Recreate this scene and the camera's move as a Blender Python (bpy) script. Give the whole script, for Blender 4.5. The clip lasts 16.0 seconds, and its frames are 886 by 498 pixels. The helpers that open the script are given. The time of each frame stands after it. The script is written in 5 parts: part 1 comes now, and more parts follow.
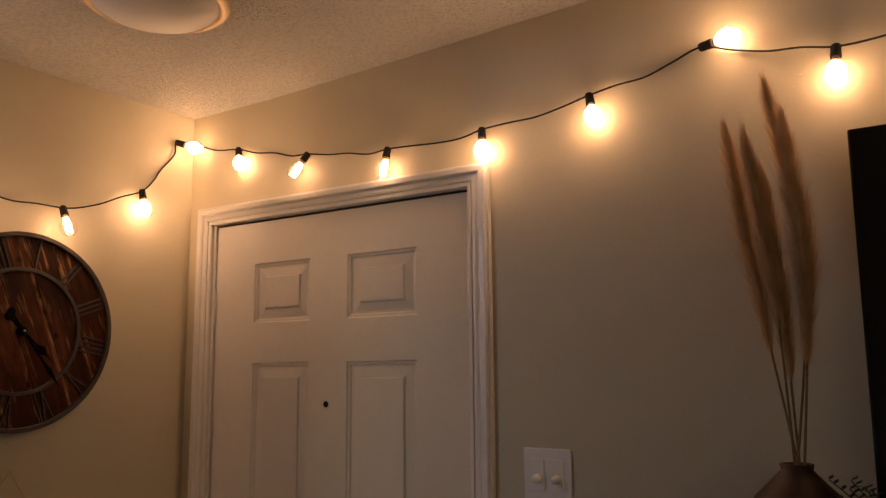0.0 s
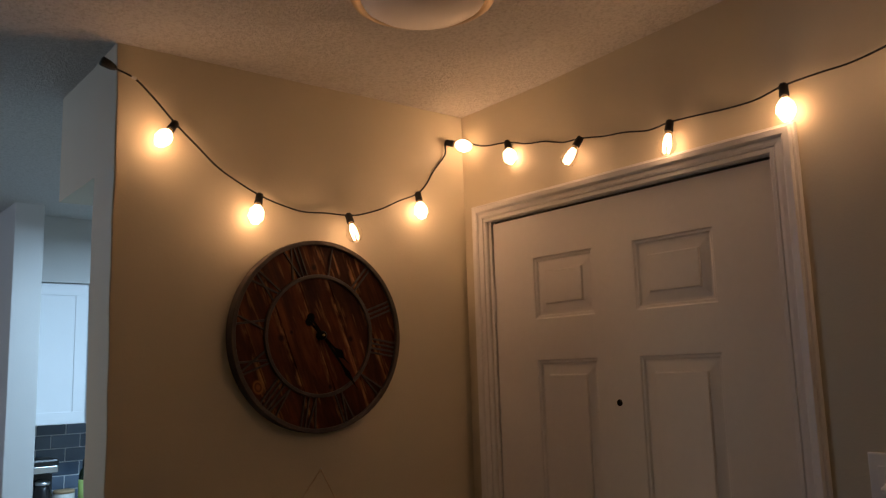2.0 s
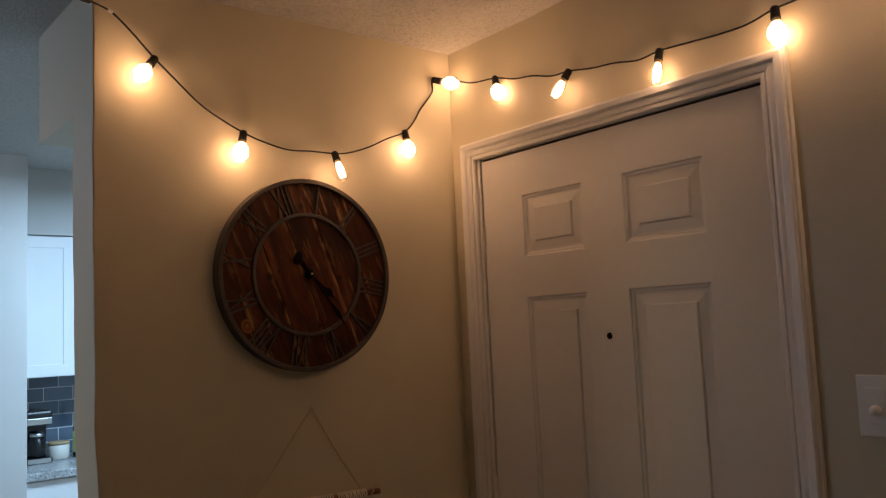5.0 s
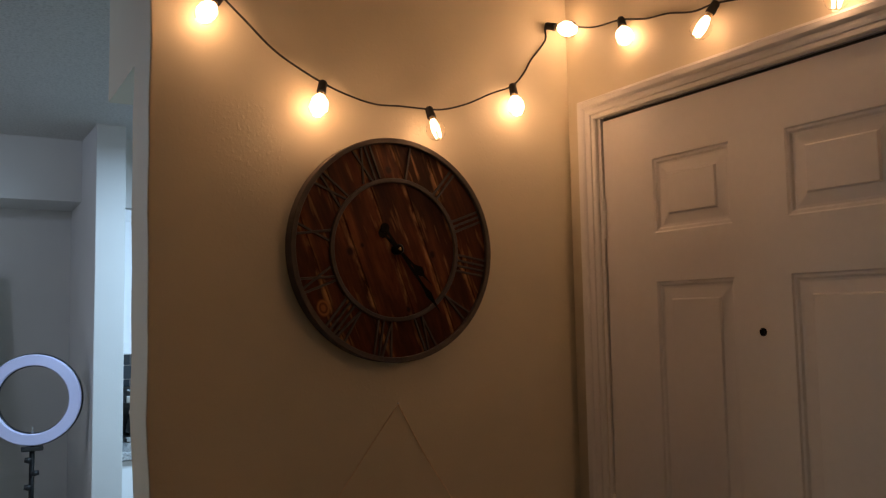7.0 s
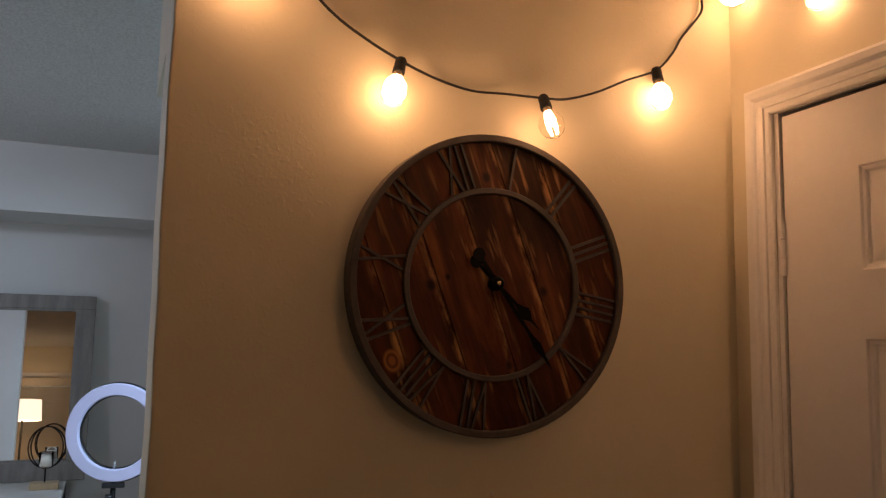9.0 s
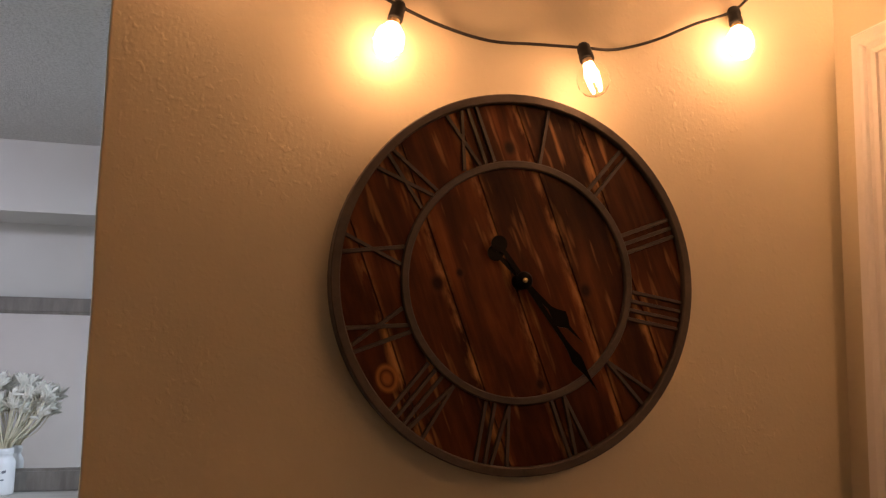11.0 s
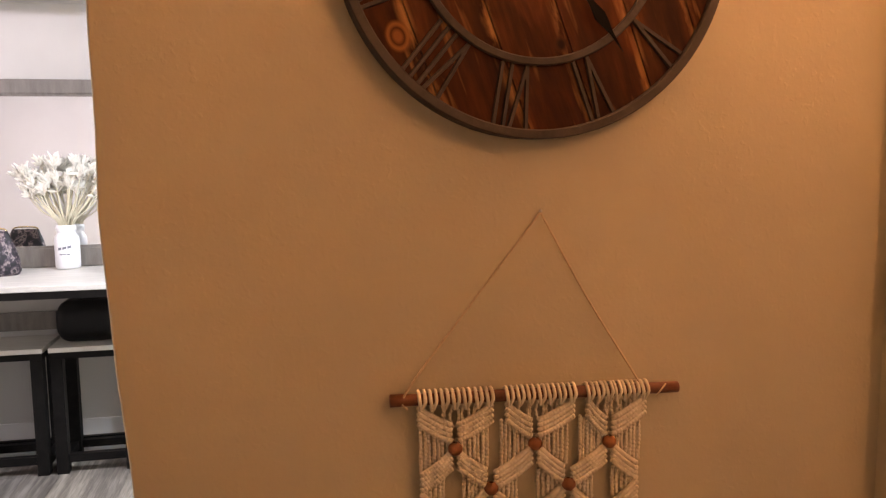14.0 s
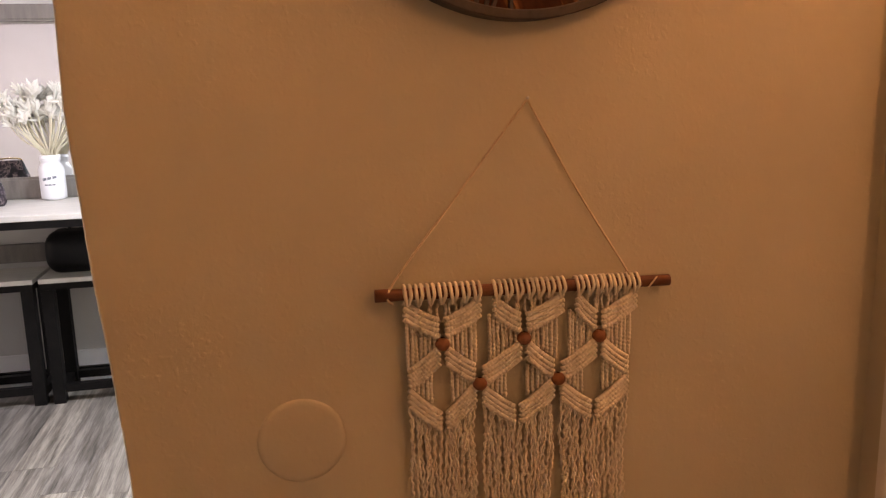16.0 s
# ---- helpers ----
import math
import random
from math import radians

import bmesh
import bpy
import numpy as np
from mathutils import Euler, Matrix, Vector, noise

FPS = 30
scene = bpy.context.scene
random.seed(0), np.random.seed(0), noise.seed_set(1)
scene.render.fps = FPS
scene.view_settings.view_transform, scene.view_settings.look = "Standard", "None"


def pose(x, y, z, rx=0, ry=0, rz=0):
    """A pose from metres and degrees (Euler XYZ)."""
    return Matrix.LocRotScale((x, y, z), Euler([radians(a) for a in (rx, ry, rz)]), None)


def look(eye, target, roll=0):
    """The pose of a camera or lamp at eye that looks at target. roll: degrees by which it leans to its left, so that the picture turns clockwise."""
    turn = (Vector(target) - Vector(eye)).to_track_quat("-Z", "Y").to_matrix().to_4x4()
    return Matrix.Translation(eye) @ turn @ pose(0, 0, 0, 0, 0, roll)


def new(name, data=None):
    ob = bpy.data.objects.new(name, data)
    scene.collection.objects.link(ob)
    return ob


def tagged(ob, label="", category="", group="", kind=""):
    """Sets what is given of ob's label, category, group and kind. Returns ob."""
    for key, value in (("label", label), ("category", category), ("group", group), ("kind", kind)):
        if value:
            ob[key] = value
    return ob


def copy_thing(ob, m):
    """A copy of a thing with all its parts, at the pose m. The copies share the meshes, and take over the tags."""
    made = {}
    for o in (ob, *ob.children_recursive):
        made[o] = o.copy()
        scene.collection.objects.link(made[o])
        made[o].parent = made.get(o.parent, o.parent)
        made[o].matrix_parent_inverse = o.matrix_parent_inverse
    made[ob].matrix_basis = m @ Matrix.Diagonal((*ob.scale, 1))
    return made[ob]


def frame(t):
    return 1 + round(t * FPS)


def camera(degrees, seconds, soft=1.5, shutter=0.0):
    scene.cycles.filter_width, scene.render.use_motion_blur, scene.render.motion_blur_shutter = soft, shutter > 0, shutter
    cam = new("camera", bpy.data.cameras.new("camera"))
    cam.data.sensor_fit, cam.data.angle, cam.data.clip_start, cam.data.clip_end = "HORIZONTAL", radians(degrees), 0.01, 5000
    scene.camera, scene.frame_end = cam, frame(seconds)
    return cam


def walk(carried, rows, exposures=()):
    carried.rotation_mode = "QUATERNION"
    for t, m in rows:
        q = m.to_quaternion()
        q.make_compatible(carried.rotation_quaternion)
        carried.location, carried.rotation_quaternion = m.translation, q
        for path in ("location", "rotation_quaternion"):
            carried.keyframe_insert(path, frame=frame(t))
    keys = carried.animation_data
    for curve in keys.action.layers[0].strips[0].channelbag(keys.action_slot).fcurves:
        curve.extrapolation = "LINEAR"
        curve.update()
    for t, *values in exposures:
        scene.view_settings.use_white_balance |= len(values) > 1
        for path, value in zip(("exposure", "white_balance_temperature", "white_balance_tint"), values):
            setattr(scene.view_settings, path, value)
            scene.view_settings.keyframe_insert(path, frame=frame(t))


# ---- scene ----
cam = camera(57.5, 16.0, soft=1.3)
PATH = [
    (0, (2.037, -1.666, 1.596), (0.956, -0.009, 1.889), -0.5),
    (0.5, (1.986, -1.631, 1.595), (0.752, -0.082, 1.874), -0.9),
    (1, (1.956, -1.619, 1.599), (0.628, -0.148, 1.868), -1.3),
    (1.5, (1.922, -1.614, 1.601), (0.482, -0.256, 1.886), -1.5),
    (2, (1.904, -1.617, 1.598), (0.36, -0.38, 1.895), -1.8),
    (2.5, (1.891, -1.618, 1.599), (0.321, -0.415, 1.897), -1.9),
    (3, (1.885, -1.615, 1.588), (0.325, -0.388, 1.841), -1.7),
    (3.5, (1.896, -1.615, 1.583), (0.335, -0.384, 1.803), -2.5),
    (4, (1.893, -1.625, 1.572), (0.348, -0.368, 1.758), -2.6),
    (4.2, (1.896, -1.63, 1.561), (0.362, -0.359, 1.742), -2.4),
    (6.3, (1.742, -1.517, 1.544), (0.171, -0.294, 1.737), -3.1),
    (6.5, (1.694, -1.507, 1.546), (0.11, -0.297, 1.714), -2.2),
    (7, (1.628, -1.386, 1.552), (-0.076, -0.352, 1.713), -1.1),
    (7.5, (1.546, -1.294, 1.576), (-0.214, -0.36, 1.755), 0.3),
    (8, (1.46, -1.221, 1.588), (-0.346, -0.386, 1.785), 1.0),
    (8.2, (1.415, -1.205, 1.595), (-0.404, -0.398, 1.795), 1.2),
    (10.3, (1.039, -0.978, 1.602), (-0.821, -0.293, 1.869), -0.0),
    (10.5, (1.028, -0.957, 1.612), (-0.853, -0.319, 1.853), 0.1),
    (11, (1.03, -0.915, 1.613), (-0.887, -0.397, 1.849), 1.1),
    (11.5, (1.042, -0.872, 1.602), (-0.899, -0.458, 1.854), 0.0),
    (12, (1.036, -0.854, 1.571), (-0.917, -0.471, 1.768), -0.5),
    (12.5, (1.03, -0.868, 1.521), (-0.923, -0.44, 1.572), -0.2),
    (13, (1.019, -0.871, 1.477), (-0.939, -0.474, 1.395), -0.1),
    (13.5, (1.015, -0.867, 1.454), (-0.938, -0.471, 1.281), -0.4),
    (14, (1.004, -0.861, 1.429), (-0.942, -0.462, 1.196), -0.6),
    (14.5, (0.994, -0.861, 1.414), (-0.945, -0.466, 1.127), -0.7),
    (15, (0.989, -0.854, 1.402), (-0.947, -0.467, 1.085), -0.9),
    (15.5, (0.985, -0.846, 1.386), (-0.943, -0.449, 1.034), -1.3),
    (16, (0.982, -0.845, 1.368), (-0.938, -0.44, 0.98), -1.5),
]
EXPOSURES = [(0.0, -0.45, 6450, 10), (0.5, -1.06, 6450, 11), (1.5, -1.12, 6400, 10), (3.0, -1.05, 6300, 9), (4.0, -0.80, 6300, 9), (6.5, -0.86, 6400, 10), (8.0, -0.76, 6700, 13), (10.5, -0.25, 7600, 21), (11.7, 0.17, 8300, 26), (12.5, 0.76, 8800, 28), (14.0, 1.17, 9300, 31), (16.0, 0.98, 9400, 33)]
walk(cam, [(t, look(eye, target, roll)) for t, eye, target, roll in PATH], EXPOSURES)

# ---- light ----
CEIL = 2.395
BULB_WATTS = 0.070
BULB_COLOUR = (1.0, 0.505, 0.245)
DAY_COLOUR = (0.62, 0.74, 1.0)
WINDOW_WATTS = 9.0
KITCHEN_WATTS = 98.0
DINING_WATTS = 35.0

world = bpy.data.worlds.new("sky")
scene.world = world
world.use_nodes = True
wn = world.node_tree
sky = wn.nodes.new("ShaderNodeTexSky")
sky.sky_type, sky.sun_disc = "NISHITA", False
sky.sun_elevation, sky.sun_rotation = radians(12), radians(200)
wn.links.new(sky.outputs[0], wn.nodes["Background"].inputs[0])
wn.nodes["Background"].inputs[1].default_value = 0.12


def lamp(name, kind, m, watts, colour, **more):
    data = bpy.data.lights.new(name, kind)
    data.energy, data.color = watts, colour
    if kind == "AREA":
        data.shape, data.size, data.size_y = "RECTANGLE", more["size"], more["size_y"]
    else:
        data.shadow_soft_size = more["size"]
    ob = new(name, data)
    ob.matrix_world = m
    return ob


# weak cool fill in the opening of an added, unseen south window
lamp("window_fill", "AREA", look((-1.95, -4.22, 1.5), (-1.95, 0, 1.2)), WINDOW_WATTS, DAY_COLOUR, size=1.2, size_y=1.5)
# round ceiling light over the dining nook
lamp("dining_light", "POINT", Matrix.Translation((-1.5, -2.6, CEIL - 0.09)), DINING_WATTS, DAY_COLOUR, size=0.06)
# cool ceiling panel in the kitchen, added out of view to brighten it
lamp("kitchen_fill_light", "AREA", look((-1.45, -0.05, CEIL - 0.026), (-1.45, -0.05, 0)), KITCHEN_WATTS, (0.46, 0.72, 1.0), size=0.5, size_y=1.0)


# ---- materials ----
def mat(name, colour, rough=0.6, metal=0.0):
    m = bpy.data.materials.new(name)
    m.use_nodes = True
    b = m.node_tree.nodes["Principled BSDF"]
    b.inputs["Base Color"].default_value = (*colour, 1)
    b.inputs["Roughness"].default_value = rough
    b.inputs["Metallic"].default_value = metal
    return m


def node(m, kind, **inputs):
    n = m.node_tree.nodes.new(kind)
    for k, v in inputs.items():
        n.inputs[k.replace("_", " ")].default_value = v
    return n


def link(m, a, b):
    m.node_tree.links.new(a, b)


def shader(m):
    return m.node_tree.nodes["Principled BSDF"]


def coords(m, scale=(1, 1, 1), space="Object"):
    tc = m.node_tree.nodes.new("ShaderNodeTexCoord")
    mp = node(m, "ShaderNodeMapping", Scale=scale)
    link(m, tc.outputs[space], mp.inputs[0])
    return mp.outputs[0]


def noise_node(m, vec, scale, detail=4.0, rough=0.55):
    n = node(m, "ShaderNodeTexNoise", Scale=scale, Detail=detail, Roughness=rough)
    link(m, vec, n.inputs["Vector"])
    return n.outputs[0]


def ramp(m, fac, stops):
    r = m.node_tree.nodes.new("ShaderNodeValToRGB")
    el = r.color_ramp.elements
    while len(el) < len(stops):
        el.new(0.5)
    for e, (p, c) in zip(el, stops):
        e.position, e.color = p, (*c, 1)
    link(m, fac, r.inputs[0])
    return r.outputs[0]


def maths(m, op, a, b=None, clamp=False):
    n = m.node_tree.nodes.new("ShaderNodeMath")
    n.operation, n.use_clamp = op, clamp
    for i, v in enumerate((a, b)):
        if v is None:
            continue
        if isinstance(v, (int, float)):
            n.inputs[i].default_value = v
        else:
            link(m, v, n.inputs[i])
    return n.outputs[0]


def mix(m, fac, a, b, blend="MIX"):
    n = m.node_tree.nodes.new("ShaderNodeMix")
    n.data_type, n.blend_type = "RGBA", blend
    for key, v in (("Factor", fac), ("A", a), ("B", b)):
        sock = [s for s in n.inputs if s.name == key and (s.type == "VALUE" if key == "Factor" else s.type == "RGBA")][0]
        if isinstance(v, (int, float)):
            sock.default_value = v
        elif isinstance(v, tuple):
            sock.default_value = (*v, 1)
        else:
            link(m, v, sock)
    return [s for s in n.outputs if s.type == "RGBA"][0]


def bump(m, height, strength, distance):
    n = node(m, "ShaderNodeBump", Strength=strength, Distance=distance)
    link(m, height, n.inputs["Height"])
    link(m, n.outputs[0], shader(m).inputs["Normal"])


def varied(name, c1, c2, scale, rough=0.6, metal=0.0, grain=0.0, grain_scale=200.0, stretch=(1, 1, 1), dist=0.002):
    """Two-scale mottling between two colours, with fine relief."""
    m = mat(name, c1, rough, metal)
    v = coords(m, stretch)
    big = noise_node(m, v, scale, 5.0)
    fine = noise_node(m, v, grain_scale, 3.0)
    f = maths(m, "ADD", maths(m, "MULTIPLY", big, 0.7), maths(m, "MULTIPLY", fine, 0.3))
    link(m, ramp(m, f, [(0.33, c1), (0.67, c2)]), shader(m).inputs["Base Color"])
    if grain:
        bump(m, fine, grain, dist)
    return m


def wall_paint(name, c):
    """Painted drywall with an orange-peel and knockdown texture."""
    m = mat(name, c, 0.55)
    v = coords(m)
    low = noise_node(m, v, 2.3, 3.0)
    dark = tuple(x * 0.93 for x in c)
    link(m, ramp(m, low, [(0.3, dark), (0.7, c)]), shader(m).inputs["Base Color"])
    n1 = noise_node(m, v, 150.0, 2.0, 0.5)
    n2 = noise_node(m, v, 330.0, 2.0, 0.5)
    n3 = noise_node(m, v, 16.0, 3.0, 0.5)
    blob = ramp(m, n1, [(0.42, (0, 0, 0)), (0.72, (1, 1, 1))])
    drop = ramp(m, noise_node(m, v, 95.0, 1.0, 0.4), [(0.60, (0, 0, 0)), (0.70, (1, 1, 1))])
    fine = maths(m, "ADD", maths(m, "MULTIPLY", blob, 0.55), maths(m, "MULTIPLY", n2, 0.3))
    bump(m, maths(m, "ADD", maths(m, "ADD", fine, maths(m, "MULTIPLY", drop, 0.85)), maths(m, "MULTIPLY", n3, 1.2)), 0.15, 0.0011)
    return m


PAINT = wall_paint("wall_paint", (0.61, 0.545, 0.41))
PAINT_PALE = wall_paint("pale_wall_paint", (0.60, 0.58, 0.55))


def ceiling_material():
    m = mat("popcorn_ceiling", (0.74, 0.71, 0.66), 0.9)
    v = coords(m)
    a = noise_node(m, v, 110.0, 4.0, 0.7)
    b = noise_node(m, v, 38.0, 3.0, 0.6)
    h = maths(m, "ADD", ramp(m, a, [(0.38, (0, 0, 0)), (0.62, (1, 1, 1))]), maths(m, "MULTIPLY", b, 0.8))
    link(m, ramp(m, a, [(0.3, (0.58, 0.55, 0.5)), (0.55, (0.78, 0.75, 0.7))]), shader(m).inputs["Base Color"])
    bump(m, h, 1.0, 0.005)
    return m


CEILING = ceiling_material()
TRIM = varied("trim_enamel", (0.74, 0.72, 0.70), (0.79, 0.77, 0.75), 3.0, 0.32, grain=0.12, grain_scale=90.0, dist=0.0006)
DOOR = varied("door_enamel", (0.74, 0.71, 0.69), (0.79, 0.76, 0.74), 2.0, 0.38, grain=0.10, grain_scale=70.0, dist=0.0006)
PLATE = varied("switch_plastic", (0.78, 0.77, 0.76), (0.82, 0.81, 0.80), 20.0, 0.35)
BLACK = varied("black_rubber", (0.006, 0.006, 0.006), (0.012, 0.011, 0.010), 60.0, 0.75, grain=0.2, grain_scale=400.0, dist=0.0005)
SCREEN = mat("tv_black", (0.006, 0.006, 0.007), 0.25)
BRASS = varied("brushed_nickel", (0.55, 0.44, 0.30), (0.66, 0.54, 0.38), 8.0, 0.32, 1.0)
FROSTED = varied("frosted_glass", (0.80, 0.74, 0.66), (0.84, 0.78, 0.70), 5.0, 0.4)
IRON = varied("clock_iron", (0.048, 0.036, 0.030), (0.088, 0.067, 0.055), 22.0, 0.6, 0.1, grain=0.3, grain_scale=160.0, dist=0.0008)
HAND = varied("black_hand_metal", (0.002, 0.0018, 0.0016), (0.004, 0.0035, 0.003), 30.0, 0.28)
shader(HAND).inputs["Specular IOR Level"].default_value = 0.08
GOLD = mat("brass_screw", (0.8, 0.6, 0.3), 0.25, 1.0)
COTTON = varied("cotton_cord", (0.76, 0.68, 0.56), (0.86, 0.79, 0.67), 60.0, 0.95, grain=0.2, grain_scale=600.0, dist=0.001)
shader(COTTON).inputs["Specular IOR Level"].default_value = 0.1
TWINE = varied("jute_twine", (0.58, 0.46, 0.32), (0.70, 0.57, 0.42), 60.0, 0.9, grain=0.6, grain_scale=500.0)
ROD = varied("stained_dowel", (0.10, 0.030, 0.014), (0.20, 0.065, 0.028), 25.0, 0.5, grain=0.5, grain_scale=120.0, stretch=(6, 0.6, 6), dist=0.001)
BEAD = varied("bead_wood", (0.22, 0.075, 0.03), (0.32, 0.12, 0.05), 60.0, 0.5)
PAMPAS = varied("pampas_plume", (0.50, 0.31, 0.15), (0.68, 0.45, 0.24), 30.0, 0.95)
STRAW = varied("dry_stalk", (0.16, 0.10, 0.05), (0.28, 0.18, 0.09), 30.0, 0.85)
VASE = varied("terracotta_vase", (0.028, 0.011, 0.007), (0.055, 0.022, 0.013), 14.0, 0.45, grain=0.2, grain_scale=60.0)
GREENERY = varied("dark_greenery", (0.008, 0.012, 0.007), (0.02, 0.028, 0.014), 30.0, 0.7)
BLACK_METAL = varied("black_steel", (0.004, 0.0036, 0.0035), (0.010, 0.0085, 0.0078), 20.0, 0.5, 0.1)
shader(BLACK_METAL).inputs["Specular IOR Level"].default_value = 0.12
PALE_WOOD = varied("pale_washed_board", (0.50, 0.47, 0.43), (0.66, 0.63, 0.58), 5.0, 0.5, grain=0.2, grain_scale=90.0, stretch=(8, 1, 8))
GREY_WOOD = varied("grey_washed_frame", (0.115, 0.098, 0.084), (0.215, 0.188, 0.165), 5.0, 0.55, grain=0.15, grain_scale=120.0, stretch=(6, 6, 1))
OAK = varied("raw_wood_block", (0.36, 0.24, 0.13), (0.5, 0.35, 0.2), 20.0, 0.6)
MIRROR = mat("mirror_silver", (0.80, 0.80, 0.79), 0.01, 1.0)
RING = mat("ring_diffuser", (0.60, 0.59, 0.80), 0.6)
JAR = varied("painted_jar", (0.76, 0.77, 0.79), (0.82, 0.82, 0.83), 14.0, 0.4)
INK = mat("grey_lettering", (0.16, 0.17, 0.2), 0.6)
PETAL = varied("white_dried_petals", (0.72, 0.69, 0.61), (0.82, 0.80, 0.74), 40.0, 0.9)
CREAM = varied("cream_stems", (0.62, 0.56, 0.40), (0.74, 0.69, 0.54), 40.0, 0.85)
CABINET = varied("white_cabinet", (0.80, 0.80, 0.80), (0.84, 0.84, 0.84), 3.0, 0.35)
TILE = mat("grey_blue_tile", (0.11, 0.15, 0.21), 0.16)
_oi = TILE.node_tree.nodes.new("ShaderNodeObjectInfo")
link(TILE, ramp(TILE, _oi.outputs["Random"], [(0.0, (0.075, 0.105, 0.15)), (1.0, (0.16, 0.20, 0.265))]), shader(TILE).inputs["Base Color"])
GROUT = varied("pale_grout", (0.66, 0.67, 0.68), (0.74, 0.75, 0.76), 60.0, 0.9)
STEEL = varied("brushed_steel", (0.55, 0.56, 0.57), (0.65, 0.66, 0.67), 9.0, 0.28, 1.0)
BAG = mat("black_bag_cloth", (0.0035, 0.0035, 0.004), 0.45)
shader(BAG).inputs["Specular IOR Level"].default_value = 0.2
BLACK_PLASTIC = mat("black_plastic", (0.012, 0.012, 0.013), 0.3)
CERAMIC = varied("cream_ceramic", (0.66, 0.63, 0.57), (0.72, 0.69, 0.63), 10.0, 0.3)
BOTTLE = mat("dark_bottle_glass", (0.012, 0.02, 0.008), 0.08)
LABEL = varied("green_yellow_label", (0.35, 0.55, 0.12), (0.62, 0.72, 0.25), 12.0, 0.5)
SHADE = mat("linen_shade", (0.85, 0.78, 0.66), 0.8)
BLIND = varied("cream_blind", (0.60, 0.52, 0.40), (0.66, 0.58, 0.46), 8.0, 0.6)
CANDLE = mat("candle_wax", (0.72, 0.70, 0.66), 0.5)
BASE = varied("baseboard_white", (0.74, 0.73, 0.72), (0.79, 0.78, 0.77), 4.0, 0.4)


def granite():
    m = mat("speckled_granite", (0.45, 0.45, 0.45), 0.2)
    v = coords(m)
    a = noise_node(m, v, 90.0, 5.0, 0.7)
    b = noise_node(m, v, 9.0, 4.0)
    c1 = ramp(m, a, [(0.36, (0.16, 0.16, 0.17)), (0.5, (0.5, 0.5, 0.5)), (0.62, (0.72, 0.72, 0.71))])
    c2 = ramp(m, b, [(0.4, (0.7, 0.7, 0.7)), (0.65, (1, 1, 1))])
    link(m, mix(m, 1.0, c1, c2, "MULTIPLY"), shader(m).inputs["Base Color"])
    return m


GRANITE = granite()


def pouch_cloth():
    m = mat("patterned_pouch", (0.1, 0.08, 0.11), 0.6)
    v = coords(m)
    a = noise_node(m, v, 38.0, 3.0, 0.6)
    link(m, ramp(m, a, [(0.45, (0.008, 0.007, 0.010)), (0.52, (0.06, 0.040, 0.055)), (0.585, (0.30, 0.23, 0.22)), (0.64, (0.02, 0.016, 0.022))]), shader(m).inputs["Base Color"])
    return m


POUCH = pouch_cloth()


def plank_floor():
    """Grey wood-look plank, a little different for each plank."""
    m = mat("grey_vinyl_plank", (0.3, 0.28, 0.26), 0.42)
    info = m.node_tree.nodes.new("ShaderNodeObjectInfo")
    geo = m.node_tree.nodes.new("ShaderNodeNewGeometry")
    mp = node(m, "ShaderNodeMapping", Scale=(0.75, 13.0, 1.0))
    off = m.node_tree.nodes.new("ShaderNodeCombineXYZ")
    link(m, maths(m, "MULTIPLY", info.outputs["Random"], 37.0), off.inputs[0])
    link(m, maths(m, "MULTIPLY", info.outputs["Random"], 91.0), off.inputs[1])
    link(m, geo.outputs["Position"], mp.inputs[0])
    link(m, off.outputs[0], mp.inputs["Location"])
    a = noise_node(m, mp.outputs[0], 2.2, 6.0, 0.65)
    b = noise_node(m, mp.outputs[0], 14.0, 4.0, 0.6)
    f = maths(m, "ADD", maths(m, "MULTIPLY", a, 0.72), maths(m, "MULTIPLY", b, 0.28))
    c = ramp(m, f, [(0.36, (0.070, 0.058, 0.048)), (0.48, (0.21, 0.185, 0.16)), (0.60, (0.40, 0.36, 0.315))])
    tone = ramp(m, info.outputs["Random"], [(0.0, (0.55, 0.54, 0.55)), (1.0, (1.25, 1.20, 1.12))])
    link(m, mix(m, 1.0, c, tone, "MULTIPLY"), shader(m).inputs["Base Color"])
    bump(m, b, 0.15, 0.001)
    return m


PLANK = plank_floor()

# the clock face: planks stained dark, rubbed bright along their edges, with a few knots; varnish highlights are painted
# in with the wear
GAPS = (-0.190, -0.094, -0.008, 0.077, 0.158)
KNOTS = ((-0.176, -0.129, 0.013), (-0.113, -0.007, 0.011), (-0.083, 0.008, 0.006), (0.095, -0.009, 0.010), (-0.016, 0.180, 0.010), (0.03, -0.135, 0.008))
CLOCK_TURN = radians(20.5)


